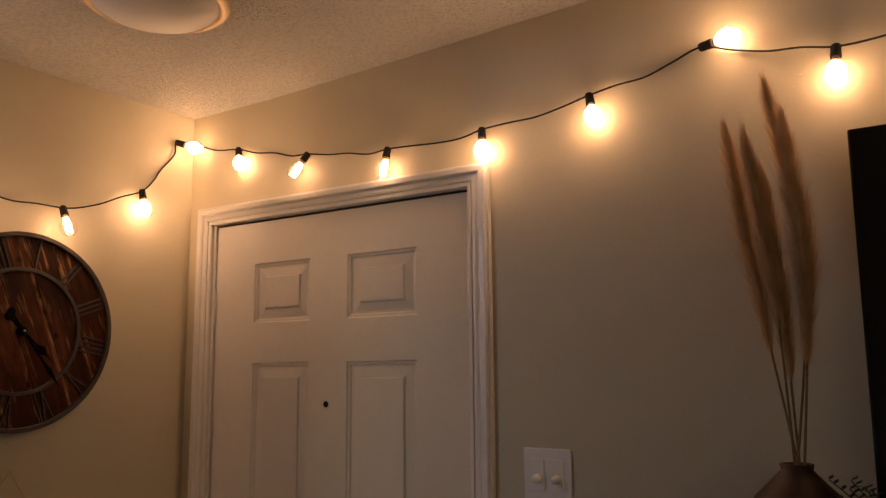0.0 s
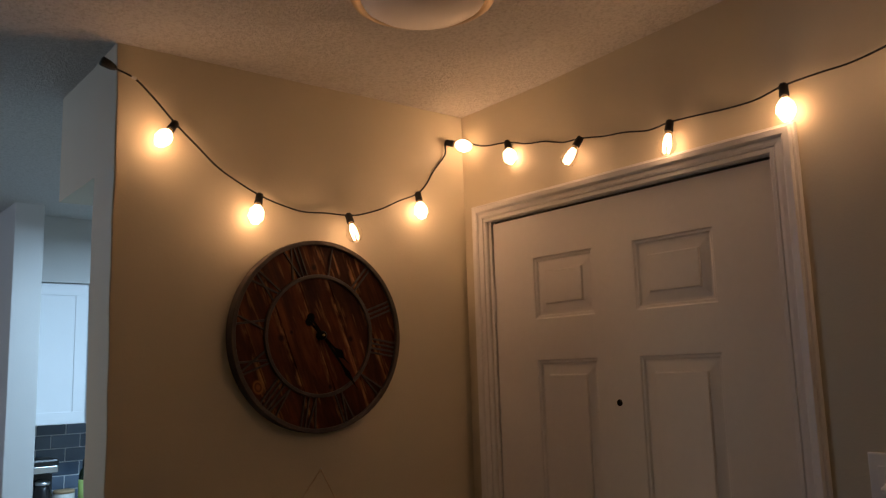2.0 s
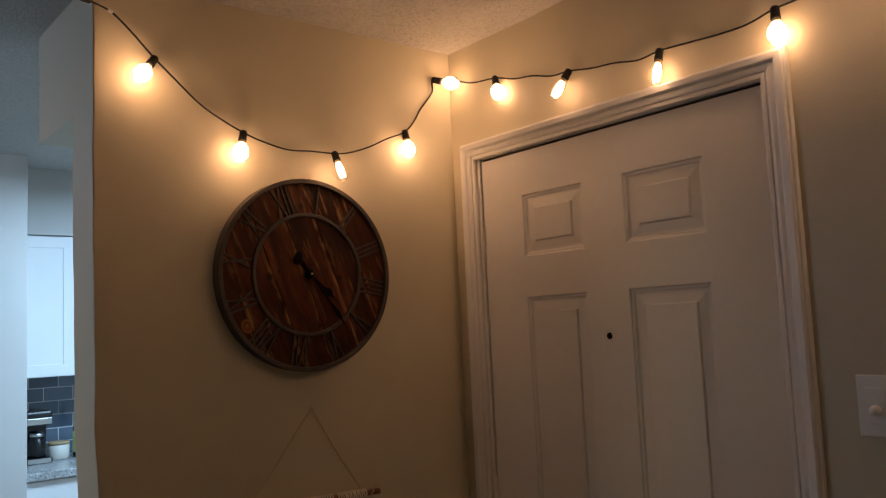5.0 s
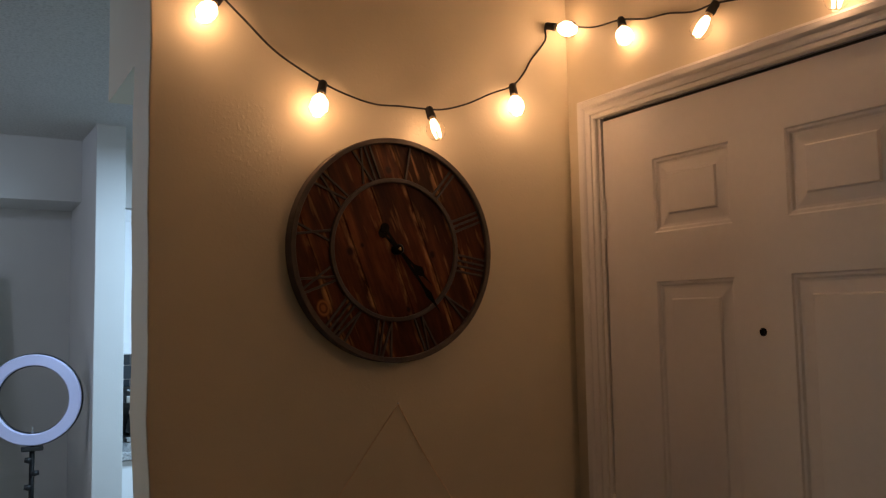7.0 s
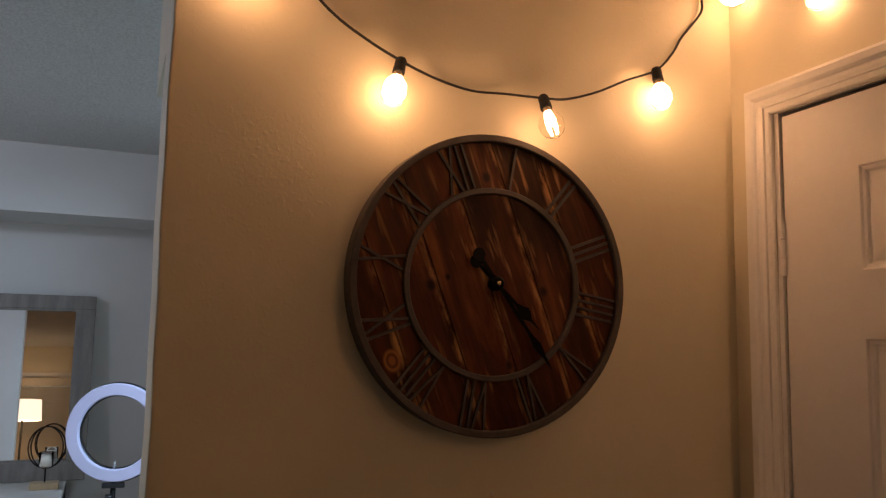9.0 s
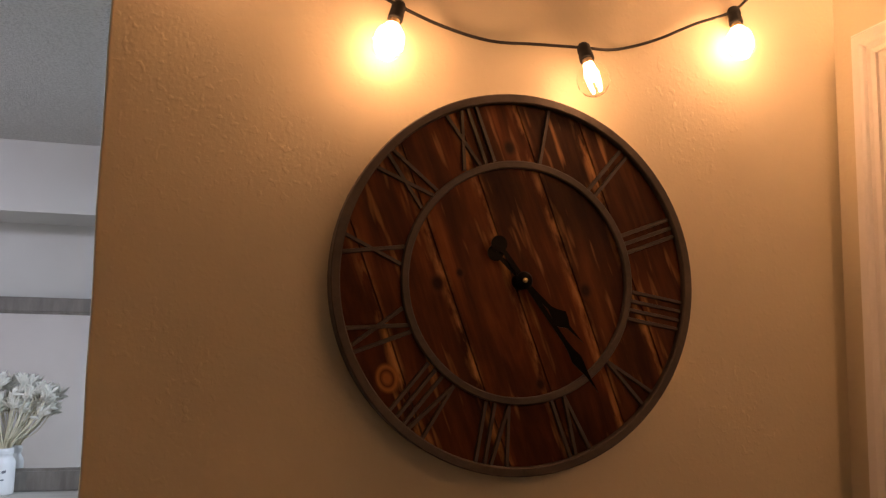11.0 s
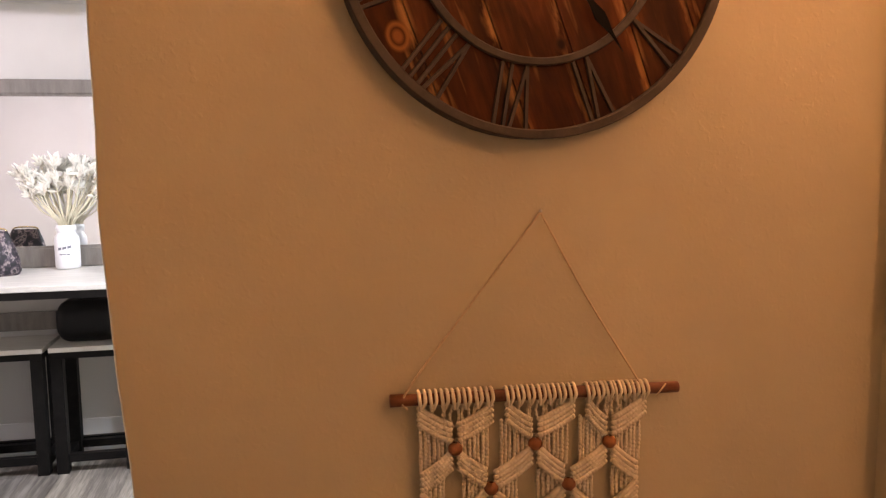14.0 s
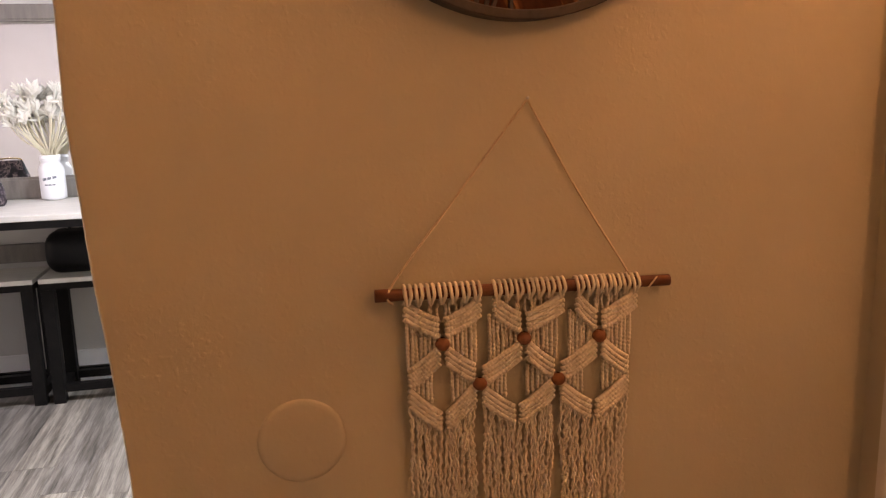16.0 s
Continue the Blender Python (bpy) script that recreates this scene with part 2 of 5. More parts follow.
def clock_wood():
    m = mat("stained_clock_planks", (0.1, 0.035, 0.014), 0.5)
    shader(m).inputs["Specular IOR Level"].default_value = 0.15
    tc = m.node_tree.nodes.new("ShaderNodeTexCoord")
    sep = m.node_tree.nodes.new("ShaderNodeSeparateXYZ")
    link(m, tc.outputs["Object"], sep.inputs[0])
    x, y = sep.outputs[0], sep.outputs[1]
    info = m.node_tree.nodes.new("ShaderNodeObjectInfo")
    shift = m.node_tree.nodes.new("ShaderNodeCombineXYZ")
    link(m, maths(m, "MULTIPLY", info.outputs["Random"], 53.0), shift.inputs[1])
    # round knots, one of them pale
    ring, pale = None, None
    for i, (u, v) in enumerate([(k[0], k[1]) for k in KNOTS]):
        c, s = math.cos(CLOCK_TURN), math.sin(CLOCK_TURN)
        ku, kv = c * u + s * v, -s * u + c * v
        r = KNOTS[i][2]
        dx, dy = maths(m, "SUBTRACT", x, ku), maths(m, "SUBTRACT", y, kv)
        d = maths(m, "SQRT", maths(m, "ADD", maths(m, "MULTIPLY", dx, dx), maths(m, "MULTIPLY", maths(m, "MULTIPLY", dy, dy), 0.6)))
        near = maths(m, "SUBTRACT", 1.0, maths(m, "DIVIDE", d, r * 1.25), clamp=True)
        ring = near if ring is None else maths(m, "MAXIMUM", ring, near)
        if i == 0:
            pale = near if pale is None else maths(m, "MAXIMUM", pale, near)
    mp = node(m, "ShaderNodeMapping", Scale=(17.0, 2.2, 1.0))
    link(m, tc.outputs["Object"], mp.inputs[0])
    link(m, shift.outputs[0], mp.inputs["Location"])
    warp = node(m, "ShaderNodeTexNoise", Scale=1.0, Detail=6.0, Roughness=0.62, Distortion=0.7)
    link(m, mp.outputs[0], warp.inputs["Vector"])
    mp2 = node(m, "ShaderNodeMapping", Scale=(140.0, 5.0, 1.0))
    link(m, tc.outputs["Object"], mp2.inputs[0])
    link(m, shift.outputs[0], mp2.inputs["Location"])
    fine = noise_node(m, mp2.outputs[0], 1.0, 3.0)
    base = ramp(m, maths(m, "ADD", maths(m, "MULTIPLY", warp.outputs[0], 0.86), maths(m, "MULTIPLY", fine, 0.14)),
                [(0.34, (0.022, 0.0050, 0.0020)), (0.5, (0.068, 0.0185, 0.0066)), (0.66, (0.145, 0.047, 0.017))])
    tone = ramp(m, info.outputs["Random"], [(0.0, (0.75, 0.75, 0.75)), (1.0, (1.2, 1.15, 1.1))])
    base = mix(m, 1.0, base, tone, "MULTIPLY")
    mp5 = node(m, "ShaderNodeMapping", Scale=(22.0, 6.0, 1.0), Location=(9, 2, 0))
    link(m, tc.outputs["Object"], mp5.inputs[0])
    blotch = ramp(m, noise_node(m, mp5.outputs[0], 1.0, 3.0, 0.6), [(0.35, (0.55, 0.48, 0.42)), (0.68, (1.45, 1.4, 1.3))])
    base = mix(m, 1.0, base, blotch, "MULTIPLY")
    edge = None
    for g in GAPS:
        d = maths(m, "ABSOLUTE", maths(m, "SUBTRACT", x, g - 0.004))
        e = maths(m, "SUBTRACT", 1.0, maths(m, "DIVIDE", d, 0.0105), clamp=True)
        edge = e if edge is None else maths(m, "MAXIMUM", edge, e)
    mp3 = node(m, "ShaderNodeMapping", Scale=(60.0, 14.0, 1.0))
    link(m, tc.outputs["Object"], mp3.inputs[0])
    rub = ramp(m, noise_node(m, mp3.outputs[0], 1.0, 4.0, 0.6), [(0.43, (0, 0, 0)), (0.62, (1, 1, 1))])
    wear_gloss = maths(m, "MULTIPLY", edge, rub)
    mp4 = node(m, "ShaderNodeMapping", Scale=(75.0, 9.0, 1.0), Location=(3, 5, 0))
    link(m, tc.outputs["Object"], mp4.inputs[0])
    # pale streaks: scuffs, plus the varnish's highlights put into the colour
    scuff_gloss = ramp(m, noise_node(m, mp4.outputs[0], 1.0, 2.0, 0.5), [(0.61, (0, 0, 0)), (0.78, (0.75, 0.75, 0.75))])
    wear_gloss = maths(m, "MAXIMUM", wear_gloss, scuff_gloss)
    col = mix(m, wear_gloss, base, (0.46, 0.22, 0.085))
    knot = ramp(m, ring, [(0.0, (0.13, 0.038, 0.014)), (0.35, (0.075, 0.022, 0.009)), (0.7, (0.02, 0.006, 0.003))])
    col = mix(m, maths(m, "MULTIPLY", ring, 1.8, clamp=True), col, knot)
    eye = ramp(m, pale, [(0.0, (0.20, 0.06, 0.02)), (0.25, (0.46, 0.19, 0.06)), (0.5, (0.09, 0.026, 0.010)), (0.75, (0.30, 0.11, 0.035))])
    col = mix(m, maths(m, "MULTIPLY", pale, 2.5, clamp=True), col, eye)
    link(m, col, shader(m).inputs["Base Color"])
    bump(m, maths(m, "ADD", fine, maths(m, "MULTIPLY", warp.outputs[0], 0.6)), 0.35, 0.0012)
    return m


CLOCK_WOOD = clock_wood()


def clear_glass(name):
    m = mat(name, (1.0, 0.97, 0.92), 0.02)
    shader(m).inputs["Transmission Weight"].default_value = 1.0
    shader(m).inputs["IOR"].default_value = 1.12
    return m


GLASS = clear_glass("clear_bulb_glass")
PANEL = mat("lit_panel", (0.8, 0.8, 0.8), 0.5)
shader(PANEL).inputs["Emission Color"].default_value = (0.72, 0.86, 1.0, 1)
shader(PANEL).inputs["Emission Strength"].default_value = 3.0


def glowing(name, strength):
    m = mat(name, (0.8, 0.7, 0.5), 0.5)
    shader(m).inputs["Emission Color"].default_value = (1.0, 0.56, 0.30, 1)
    shader(m).inputs["Emission Strength"].default_value = strength
    return m


GLOW = glowing("glowing_filament", 24.0)
GLOW_THIN = glowing("thin_filament", 24.0)


# ---- mesh tools ----
def part(name, bm, material, parent=None, label="", smooth=False):
    """Links a bmesh as one mesh object, under a thing or a part."""
    bmesh.ops.recalc_face_normals(bm, faces=bm.faces)
    me = bpy.data.meshes.new(name)
    bm.to_mesh(me)
    bm.free()
    me.materials.append(material)
    if smooth:
        me.polygons.foreach_set("use_smooth", [True] * len(me.polygons))
    ob = new(name, me)
    if parent:
        ob.parent = parent
    if label:
        tagged(ob, label)
    return ob


def thing(name, label, category, m=None, group=""):
    ob = new(name)
    ob.empty_display_size = 0.05
    if m is not None:
        ob.matrix_world = m
    return tagged(ob, label, category, group)


def box(bm, x0, y0, z0, x1, y1, z1, bevel=0.0, seg=2):
    r = bmesh.ops.create_cube(bm, size=1.0)
    vs = r["verts"]
    bmesh.ops.scale(bm, vec=(x1 - x0, y1 - y0, z1 - z0), verts=vs)
    bmesh.ops.translate(bm, vec=((x0 + x1) / 2, (y0 + y1) / 2, (z0 + z1) / 2), verts=vs)
    if bevel:
        es = list({e for v in vs for e in v.link_edges})
        bmesh.ops.bevel(bm, geom=es, offset=bevel, segments=seg, affect="EDGES", profile=0.5)
    return bm


def boxed(*a, **k):
    return box(bmesh.new(), *a, **k)


def tube(bm, pts, radius, sides=8, closed=False, flat=1.0):
    """A tube along points; radius may be one number or one a point."""
    pts = [Vector(p) for p in pts]
    n = len(pts)
    rad = radius if isinstance(radius, (list, tuple)) else [radius] * n
    rings = []
    up = None
    for i, p in enumerate(pts):
        a = pts[(i - 1) % n] if (closed or i) else p
        b = pts[(i + 1) % n] if (closed or i < n - 1) else p
        d = (b - a).normalized() if (b - a).length > 1e-9 else Vector((0, 0, 1))
        if up is None:
            up = Vector((0, 0, 1)) if abs(d.z) < 0.9 else Vector((1, 0, 0))
        side = d.cross(up)
        if side.length < 1e-6:
            side = d.cross(Vector((0.3, 0.9, 0.2)))
        side.normalize()
        up = side.cross(d).normalized()
        ring = []
        for k in range(sides):
            t = 2 * math.pi * k / sides
            ring.append(bm.verts.new(p + rad[i] * (math.cos(t) * side + flat * math.sin(t) * up)))
        rings.append(ring)
    m = n if closed else n - 1
    for i in range(m):
        r0, r1 = rings[i], rings[(i + 1) % n]
        for k in range(sides):
            bm.faces.new((r0[k], r0[(k + 1) % sides], r1[(k + 1) % sides], r1[k]))
    if not closed:
        bm.faces.new(rings[0])
        bm.faces.new(list(reversed(rings[-1])))
    return bm


def lathe(bm, profile, sides=32, m=None):
    """Turns (r, z) pairs round z."""
    m = m or Matrix()
    rings = []
    for r, z in profile:
        if r < 1e-6:
            rings.append([bm.verts.new(m @ Vector((0, 0, z)))])
        else:
            rings.append([bm.verts.new(m @ Vector((r * math.cos(2 * math.pi * k / sides), r * math.sin(2 * math.pi * k / sides), z))) for k in range(sides)])
    for a, b in zip(rings, rings[1:]):
        for k in range(sides):
            j = (k + 1) % sides
            if len(a) == 1 and len(b) > 1:
                bm.faces.new((a[0], b[j], b[k]))
            elif len(b) == 1 and len(a) > 1:
                bm.faces.new((a[k], a[j], b[0]))
            elif len(a) > 1:
                bm.faces.new((a[k], a[j], b[j], b[k]))
    return bm


def aim(p, direction):
    """A pose at p whose z axis points along direction."""
    return Matrix.Translation(p) @ Vector(direction).to_track_quat("Z", "Y").to_matrix().to_4x4()


def smooth_line(pts, steps=8):
    """Catmull-Rom through the points."""
    pts = [Vector(p) for p in pts]
    out = []
    for i in range(len(pts) - 1):
        p0, p1, p2, p3 = pts[max(i - 1, 0)], pts[i], pts[i + 1], pts[min(i + 2, len(pts) - 1)]
        for k in range(steps):
            t = k / steps
            out.append(0.5 * ((2 * p1) + (p2 - p0) * t + (2 * p0 - 5 * p1 + 4 * p2 - p3) * t * t + (3 * p1 - p0 - 3 * p2 + p3) * t ** 3))
    out.append(pts[-1])
    return out


def structure(name, bm, material, label):
    return tagged(part(name, bm, material), label, kind="structure")


# ---- the setting ----
SOUTH, EAST, WEST, KWEST, KNORTH = -4.3, 3.8, -3.25, -3.06, 1.5
TOP = 2.52
EDGE_Y = -1.067
DOOR_L, DOOR_R, DOOR_T = 0.109, 1.027, 2.037



def clock_wall():
    """The wall that carries the clock: its free end has a rounded, hand-worked corner that leans in slightly towards the floor."""
    bm = bmesh.new()
    rows = []
    n = 48
    for i in range(n + 1):
        z = (CEIL + 0.02) * i / n
        lean = 0.027 * min(1.0, max(0.0, (1.34 - z) / 0.4))
        y = EDGE_Y + lean + 0.0012 * math.sin(9.0 * z + 0.6) + 0.0007 * math.sin(31.0 * z)
        arc = [(-r + r * math.cos(a), y + r - r * math.sin(a)) for r in (0.004,) for a in [math.pi / 2 * k / 5 for k in range(6)]]
        rows.append([bm.verts.new((px, py, z)) for px, py in [(0.0, 0.02), *arc, (-0.163, y), (-0.168, y + 0.005), (-0.168, 0.02)]])
    for a, b in zip(rows, rows[1:]):
        for k in range(len(a)):
            q = (k + 1) % len(a)
            bm.faces.new((a[k], a[q], b[q], b[k]))
    bm.faces.new(rows[0])
    bm.faces.new(rows[-1])
    return bm


bm = bmesh.new()
box(bm, -0.115, 0.0, 0, DOOR_L, 0.14, CEIL)
box(bm, DOOR_R, 0.0, 0, EAST + 0.14, 0.14, TOP)
box(bm, DOOR_L, 0.0, DOOR_T, DOOR_R, 0.14, TOP)
structure("wall_north", bm, PAINT, "beige textured entry wall round the front door")
structure("wall_clock", clock_wall(), PAINT, "beige textured wall that carries the clock")
structure("wall_partition", boxed(-0.14, SOUTH, 0, 0, -1.757, CEIL + 0.02, bevel=0.006), PAINT_PALE, "pale partition wall between living room and dining nook")
structure("bulkhead", boxed(-0.520, EDGE_Y + 0.004, 2.102, -0.1685, -0.001, CEIL + 0.05), PAINT, "boxed bulkhead under the ceiling behind the clock wall")
structure("wall_kitchen_east", boxed(-0.115, 0.1405, 0, -0.02, KNORTH, TOP), PAINT_PALE, "plain kitchen wall")
structure("wall_kitchen_north", boxed(KWEST - 0.32, KNORTH, 0, -0.02, KNORTH + 0.12, TOP), PAINT_PALE, "plain kitchen end wall")
structure("wall_kitchen_west", boxed(KWEST - 0.12, -0.7045, 0, KWEST, KNORTH, TOP), PAINT_PALE, "plain kitchen wall behind the tiles")
structure("wall_stub", boxed(KWEST - 0.31, -0.836, 0, -2.36, -0.705, TOP, bevel=0.004), PAINT_PALE, "narrow wall end between dining nook and kitchen")
structure("wall_west", boxed(WEST - 0.12, SOUTH, 0, WEST, -0.8365, TOP), PAINT_PALE, "pale grey dining wall behind the mirror")
structure("soffit_dining", boxed(WEST, SOUTH, 2.162, -2.845, -0.8365, TOP), PAINT_PALE, "boxed soffit along the dining wall")
structure("soffit_kitchen", boxed(KWEST, -0.7045, 2.124, -2.70, KNORTH, TOP), PAINT_PALE, "boxed soffit above the kitchen cabinets")
WX0, WX1, WZ0, WZ1 = -2.6, -1.3, 0.7, 2.25
bm = bmesh.new()
box(bm, WEST - 0.12, SOUTH - 0.14, 0, WX0, SOUTH, TOP)
box(bm, WX1, SOUTH - 0.14, 0, EAST + 0.14, SOUTH, TOP)
box(bm, WX0, SOUTH - 0.14, 0, WX1, SOUTH, WZ0)
box(bm, WX0, SOUTH - 0.14, WZ1, WX1, SOUTH, TOP)
structure("wall_south", bm, PAINT_PALE, "plain wall with an added window, out of view")
GY0, GY1, GZ1 = -2.30, -1.0, 2.05
bm = bmesh.new()
box(bm, EAST, SOUTH, 0, EAST + 0.14, GY0, TOP)
box(bm, EAST, GY1, 0, EAST + 0.14, -0.0005, TOP)
box(bm, EAST, GY0, GZ1, EAST + 0.14, GY1, TOP)
box(bm, EAST, GY0, 0, EAST + 0.14, GY1, 0.75)
structure("wall_east", bm, PAINT, "beige living room wall with a window")

def ceiling_slab():
    """One slab, lowest at the entry corner, whose underside rises a little to both sides."""
    bm = bmesh.new()
    rows = []
    for x, z in ((EAST + 0.14, CEIL + 0.05), (1.6, CEIL + 0.05), (0.35, CEIL + 0.002), (-0.10, CEIL), (-2.85, CEIL + 0.085), (WEST - 0.14, CEIL + 0.085)):
        rows.append([bm.verts.new((x, y, h)) for y, h in ((SOUTH - 0.14, z), (KNORTH + 0.12, z), (KNORTH + 0.12, 2.60), (SOUTH - 0.14, 2.60))])
    for a, b in zip(rows, rows[1:]):
        for k in range(4):
            q = (k + 1) % 4
            bm.faces.new((a[k], a[q], b[q], b[k]))
    bm.faces.new(rows[0])
    bm.faces.new(rows[-1])
    return bm


structure("ceiling", ceiling_slab(), CEILING, "white sprayed popcorn ceiling")
structure("floor", boxed(WEST - 0.12, SOUTH - 0.14, -0.12, EAST + 0.14, KNORTH + 0.12, -0.012), GROUT, "subfloor under grey wood-look planks")
structure("ground", boxed(-60, -60, -0.4, 60, 60, -0.3), PAINT_PALE, "plain ground outside")

for nm, b in (("baseboard", (WEST, SOUTH, 0, WEST + 0.014, -0.8375, 0.12)), ("baseboard", (0, EDGE_Y, 0, 0.014, 0.0, 0.09)), ("baseboard", (DOOR_R + 0.07, -0.014, 0, EAST, 0, 0.09))):
    structure(nm, boxed(*b, bevel=0.004), BASE, "white painted baseboard")


# ---- front door ----
def casing():
    """Moulded casing: a stepped profile swept round the opening with mitred corners."""
    prof = [(0.0, 0.0), (0.0, -0.007), (0.003, -0.010), (0.011, -0.010), (0.0125, -0.007), (0.015, -0.007), (0.0165, -0.011), (0.024, -0.013), (0.033, -0.012), (0.036, -0.016), (0.040, -0.019), (0.054, -0.020), (0.057, -0.017), (0.0575, -0.013), (0.063, -0.012), (0.064, 0.0)]
    bm = bmesh.new()
    rings = []
    for corner in range(4):
        ring = []
        for w, d in [(0.97 * u, v) for u, v in prof]:
            xl, xr, zt = DOOR_L - w, DOOR_R + w, DOOR_T + 0.9 * w
            ring.append(bm.verts.new([(xl, d, 0), (xl, d, zt), (xr, d, zt), (xr, d, 0)][corner]))
        rings.append(ring)
    for a, b in zip(rings, rings[1:]):
        for i in range(len(prof) - 1):
            bm.faces.new((a[i], a[i + 1], b[i + 1], b[i]))
    bm.faces.new(rings[0])
    bm.faces.new(list(reversed(rings[3])))
    return bm


def raised_panel(bm, x0, z0, x1, z1, y):
    """A sunk moulding round a raised field; y is the face, +y goes into the door."""
    steps = [(0.0, 0.0), (0.003, 0.004), (0.008, 0.0046), (0.012, 0.0088), (0.017, 0.0092), (0.040, 0.0064), (0.0425, 0.0016), (0.044, 0.0010)]
    rings = []
    for s, d in steps:
        rings.append([bm.verts.new(p) for p in ((x0 + s, y + d, z0 + s), (x1 - s, y + d, z0 + s), (x1 - s, y + d, z1 - s), (x0 + s, y + d, z1 - s))])
    for a, b in zip(rings, rings[1:]):
        for k in range(4):
            bm.faces.new((a[k], a[(k + 1) % 4], b[(k + 1) % 4], b[k]))
    bm.faces.new(rings[-1])


def front_door():
    d = tagged(new("door_1"), "closed white six-panel front door with a peephole", "door", kind="structure")
    x0, x1, zt, y = DOOR_L + 0.0145, DOOR_R - 0.0050, DOOR_T - 0.009, 0.006
    xs = [x0, 0.285, 0.503, 0.637, 0.865, x1]
    zs = [0.005, 0.20, 0.78, 0.98, 1.618, 1.731, 1.905, zt]
    bm = bmesh.new()
    grid = {}
    for i, xx in enumerate(xs):
        for j, zz in enumerate(zs):
            grid[i, j] = bm.verts.new((xx, y, zz))
    for i in range(5):
        for j in range(7):
            if i in (1, 3) and j in (1, 3, 5):
                raised_panel(bm, xs[i], zs[j], xs[i + 1], zs[j + 1], y)
            else:
                bm.faces.new((grid[i, j], grid[i + 1, j], grid[i + 1, j + 1], grid[i, j + 1]))
    back = [bm.verts.new((a, y + 0.044, b)) for a, b in ((x0, 0.005), (x1, 0.005), (x1, zt), (x0, zt))]
    bm.faces.new(back)
    bmesh.ops.remove_doubles(bm, verts=bm.verts, dist=1e-5)
    part("door_leaf", bm, DOOR, d)
    # added black strips that give the door gaps their dark shade
    part("gap_shade", boxed(x0, y + 0.004, zt + 0.0006, x1, y + 0.034, DOOR_T - 0.0018), BLACK, d, "black strip standing for the shade in the door gap")
    part("gap_shade", boxed(x0 - 0.0035, y + 0.024, 0.01, x0 - 0.0003, y + 0.040, zt), BLACK, d, "black strip standing for the shade in the door gap")
    bm = bmesh.new()
    lathe(bm, [(0.0, 0.0005), (0.0045, 0.0005), (0.005, 0.002), (0.0075, 0.0025), (0.0085, 0.001), (0.0085, -0.002)], 20, aim((0.567, y, 1.504), (0, -1, 0)))
    part("peephole", bm, HAND, d, "small dark round peephole", True)
    bm = bmesh.new()
    lathe(bm, [(0.0, 0.062), (0.02, 0.06), (0.027, 0.05), (0.026, 0.036), (0.012, 0.026), (0.011, 0.008), (0.03, 0.006), (0.032, 0.0)], 24, aim((0.965, y, 0.93), (0, -1, 0)))
    part("door_knob", bm, BRASS, d, "round metal door knob", True)
    for z in (1.782, 1.06, 0.25):
        bm = bmesh.new()
        for k in range(3):
            tube(bm, [(x0 - 0.003, 0.001, z - 0.05 + k * 0.034), (x0 - 0.003, 0.001, z - 0.018 + k * 0.034)], 0.0065, 10)
        box(bm, x0 - 0.0032, 0.006, z - 0.051, x0 - 0.0018, 0.022, z + 0.051)
        part("hinge", bm, TRIM, d, "hinge painted over in white")
    return d


structure("door_trim", casing(), TRIM, "white moulded door casing with mitred corners")
bm = bmesh.new()
box(bm, DOOR_L - 0.001, 0.001, 0, DOOR_L + 0.0105, 0.139, DOOR_T)
box(bm, DOOR_R - 0.0015, 0.001, 0, DOOR_R + 0.001, 0.139, DOOR_T)
box(bm, DOOR_L + 0.0106, 0.001, DOOR_T - 0.0015, DOOR_R - 0.0015, 0.139, DOOR_T + 0.001)
structure("door_jamb", bm, TRIM, "white painted door jamb")
front_door()


# ---- switch plate ----
def switch_plate():
    s = thing("light_switch", "white double dimmer switch plate on the entry wall", "light switch")
    x0, x1, z1, z0 = 1.165, 1.281, 1.419, 1.303
    part("plate", boxed(x0, -0.006, z0, x1, -0.0002, z1, bevel=0.003), PLATE, s)
    for cx in (1.200, 1.247):
        part("paddle", boxed(cx - 0.017, -0.009, z0 + 0.024, cx + 0.017, -0.0055, z1 - 0.024, bevel=0.0012), PLATE, s)
        bm = bmesh.new()
        lathe(bm, [(0.0, 0.016), (0.006, 0.0155), (0.0085, 0.012), (0.009, 0.004), (0.011, 0.0)], 18, aim((cx, -0.009, 1.353), (0, -1, 0)))
        part("dimmer_knob", bm, PLATE, s, "small round white knob", True)
        for z in (z1 - 0.010, z0 + 0.010):
            bm = bmesh.new()
            lathe(bm, [(0.0, 0.0012), (0.0025, 0.001), (0.003, 0.0)], 10, aim((cx, -0.006, z), (0, -1, 0)))
            part("screw", bm, PLATE, s)


switch_plate()


# ---- ceiling light ----
def flush_light():
    c = thing("ceiling_light", "round flush ceiling light with nickel rim, switched off", "ceiling light", Matrix.Translation((0.625, -0.625, CEIL + 0.011)))
    bm = bmesh.new()
    lathe(bm, [(0.10, 0.0), (0.150, -0.002), (0.155, -0.012), (0.155, -0.024), (0.151, -0.030), (0.143, -0.033), (0.137, -0.031), (0.134, -0.026), (0.10, -0.02)], 64)
    part("rim", bm, BRASS, c, "brushed nickel rim", True)
    bm = bmesh.new()
    lathe(bm, [(0.1345, -0.024), (0.128, -0.036), (0.11, -0.048), (0.08, -0.058), (0.04, -0.064), (0.0, -0.066)], 64)
    part("diffuser", bm, FROSTED, c, "frosted white glass bowl", True)


flush_light()


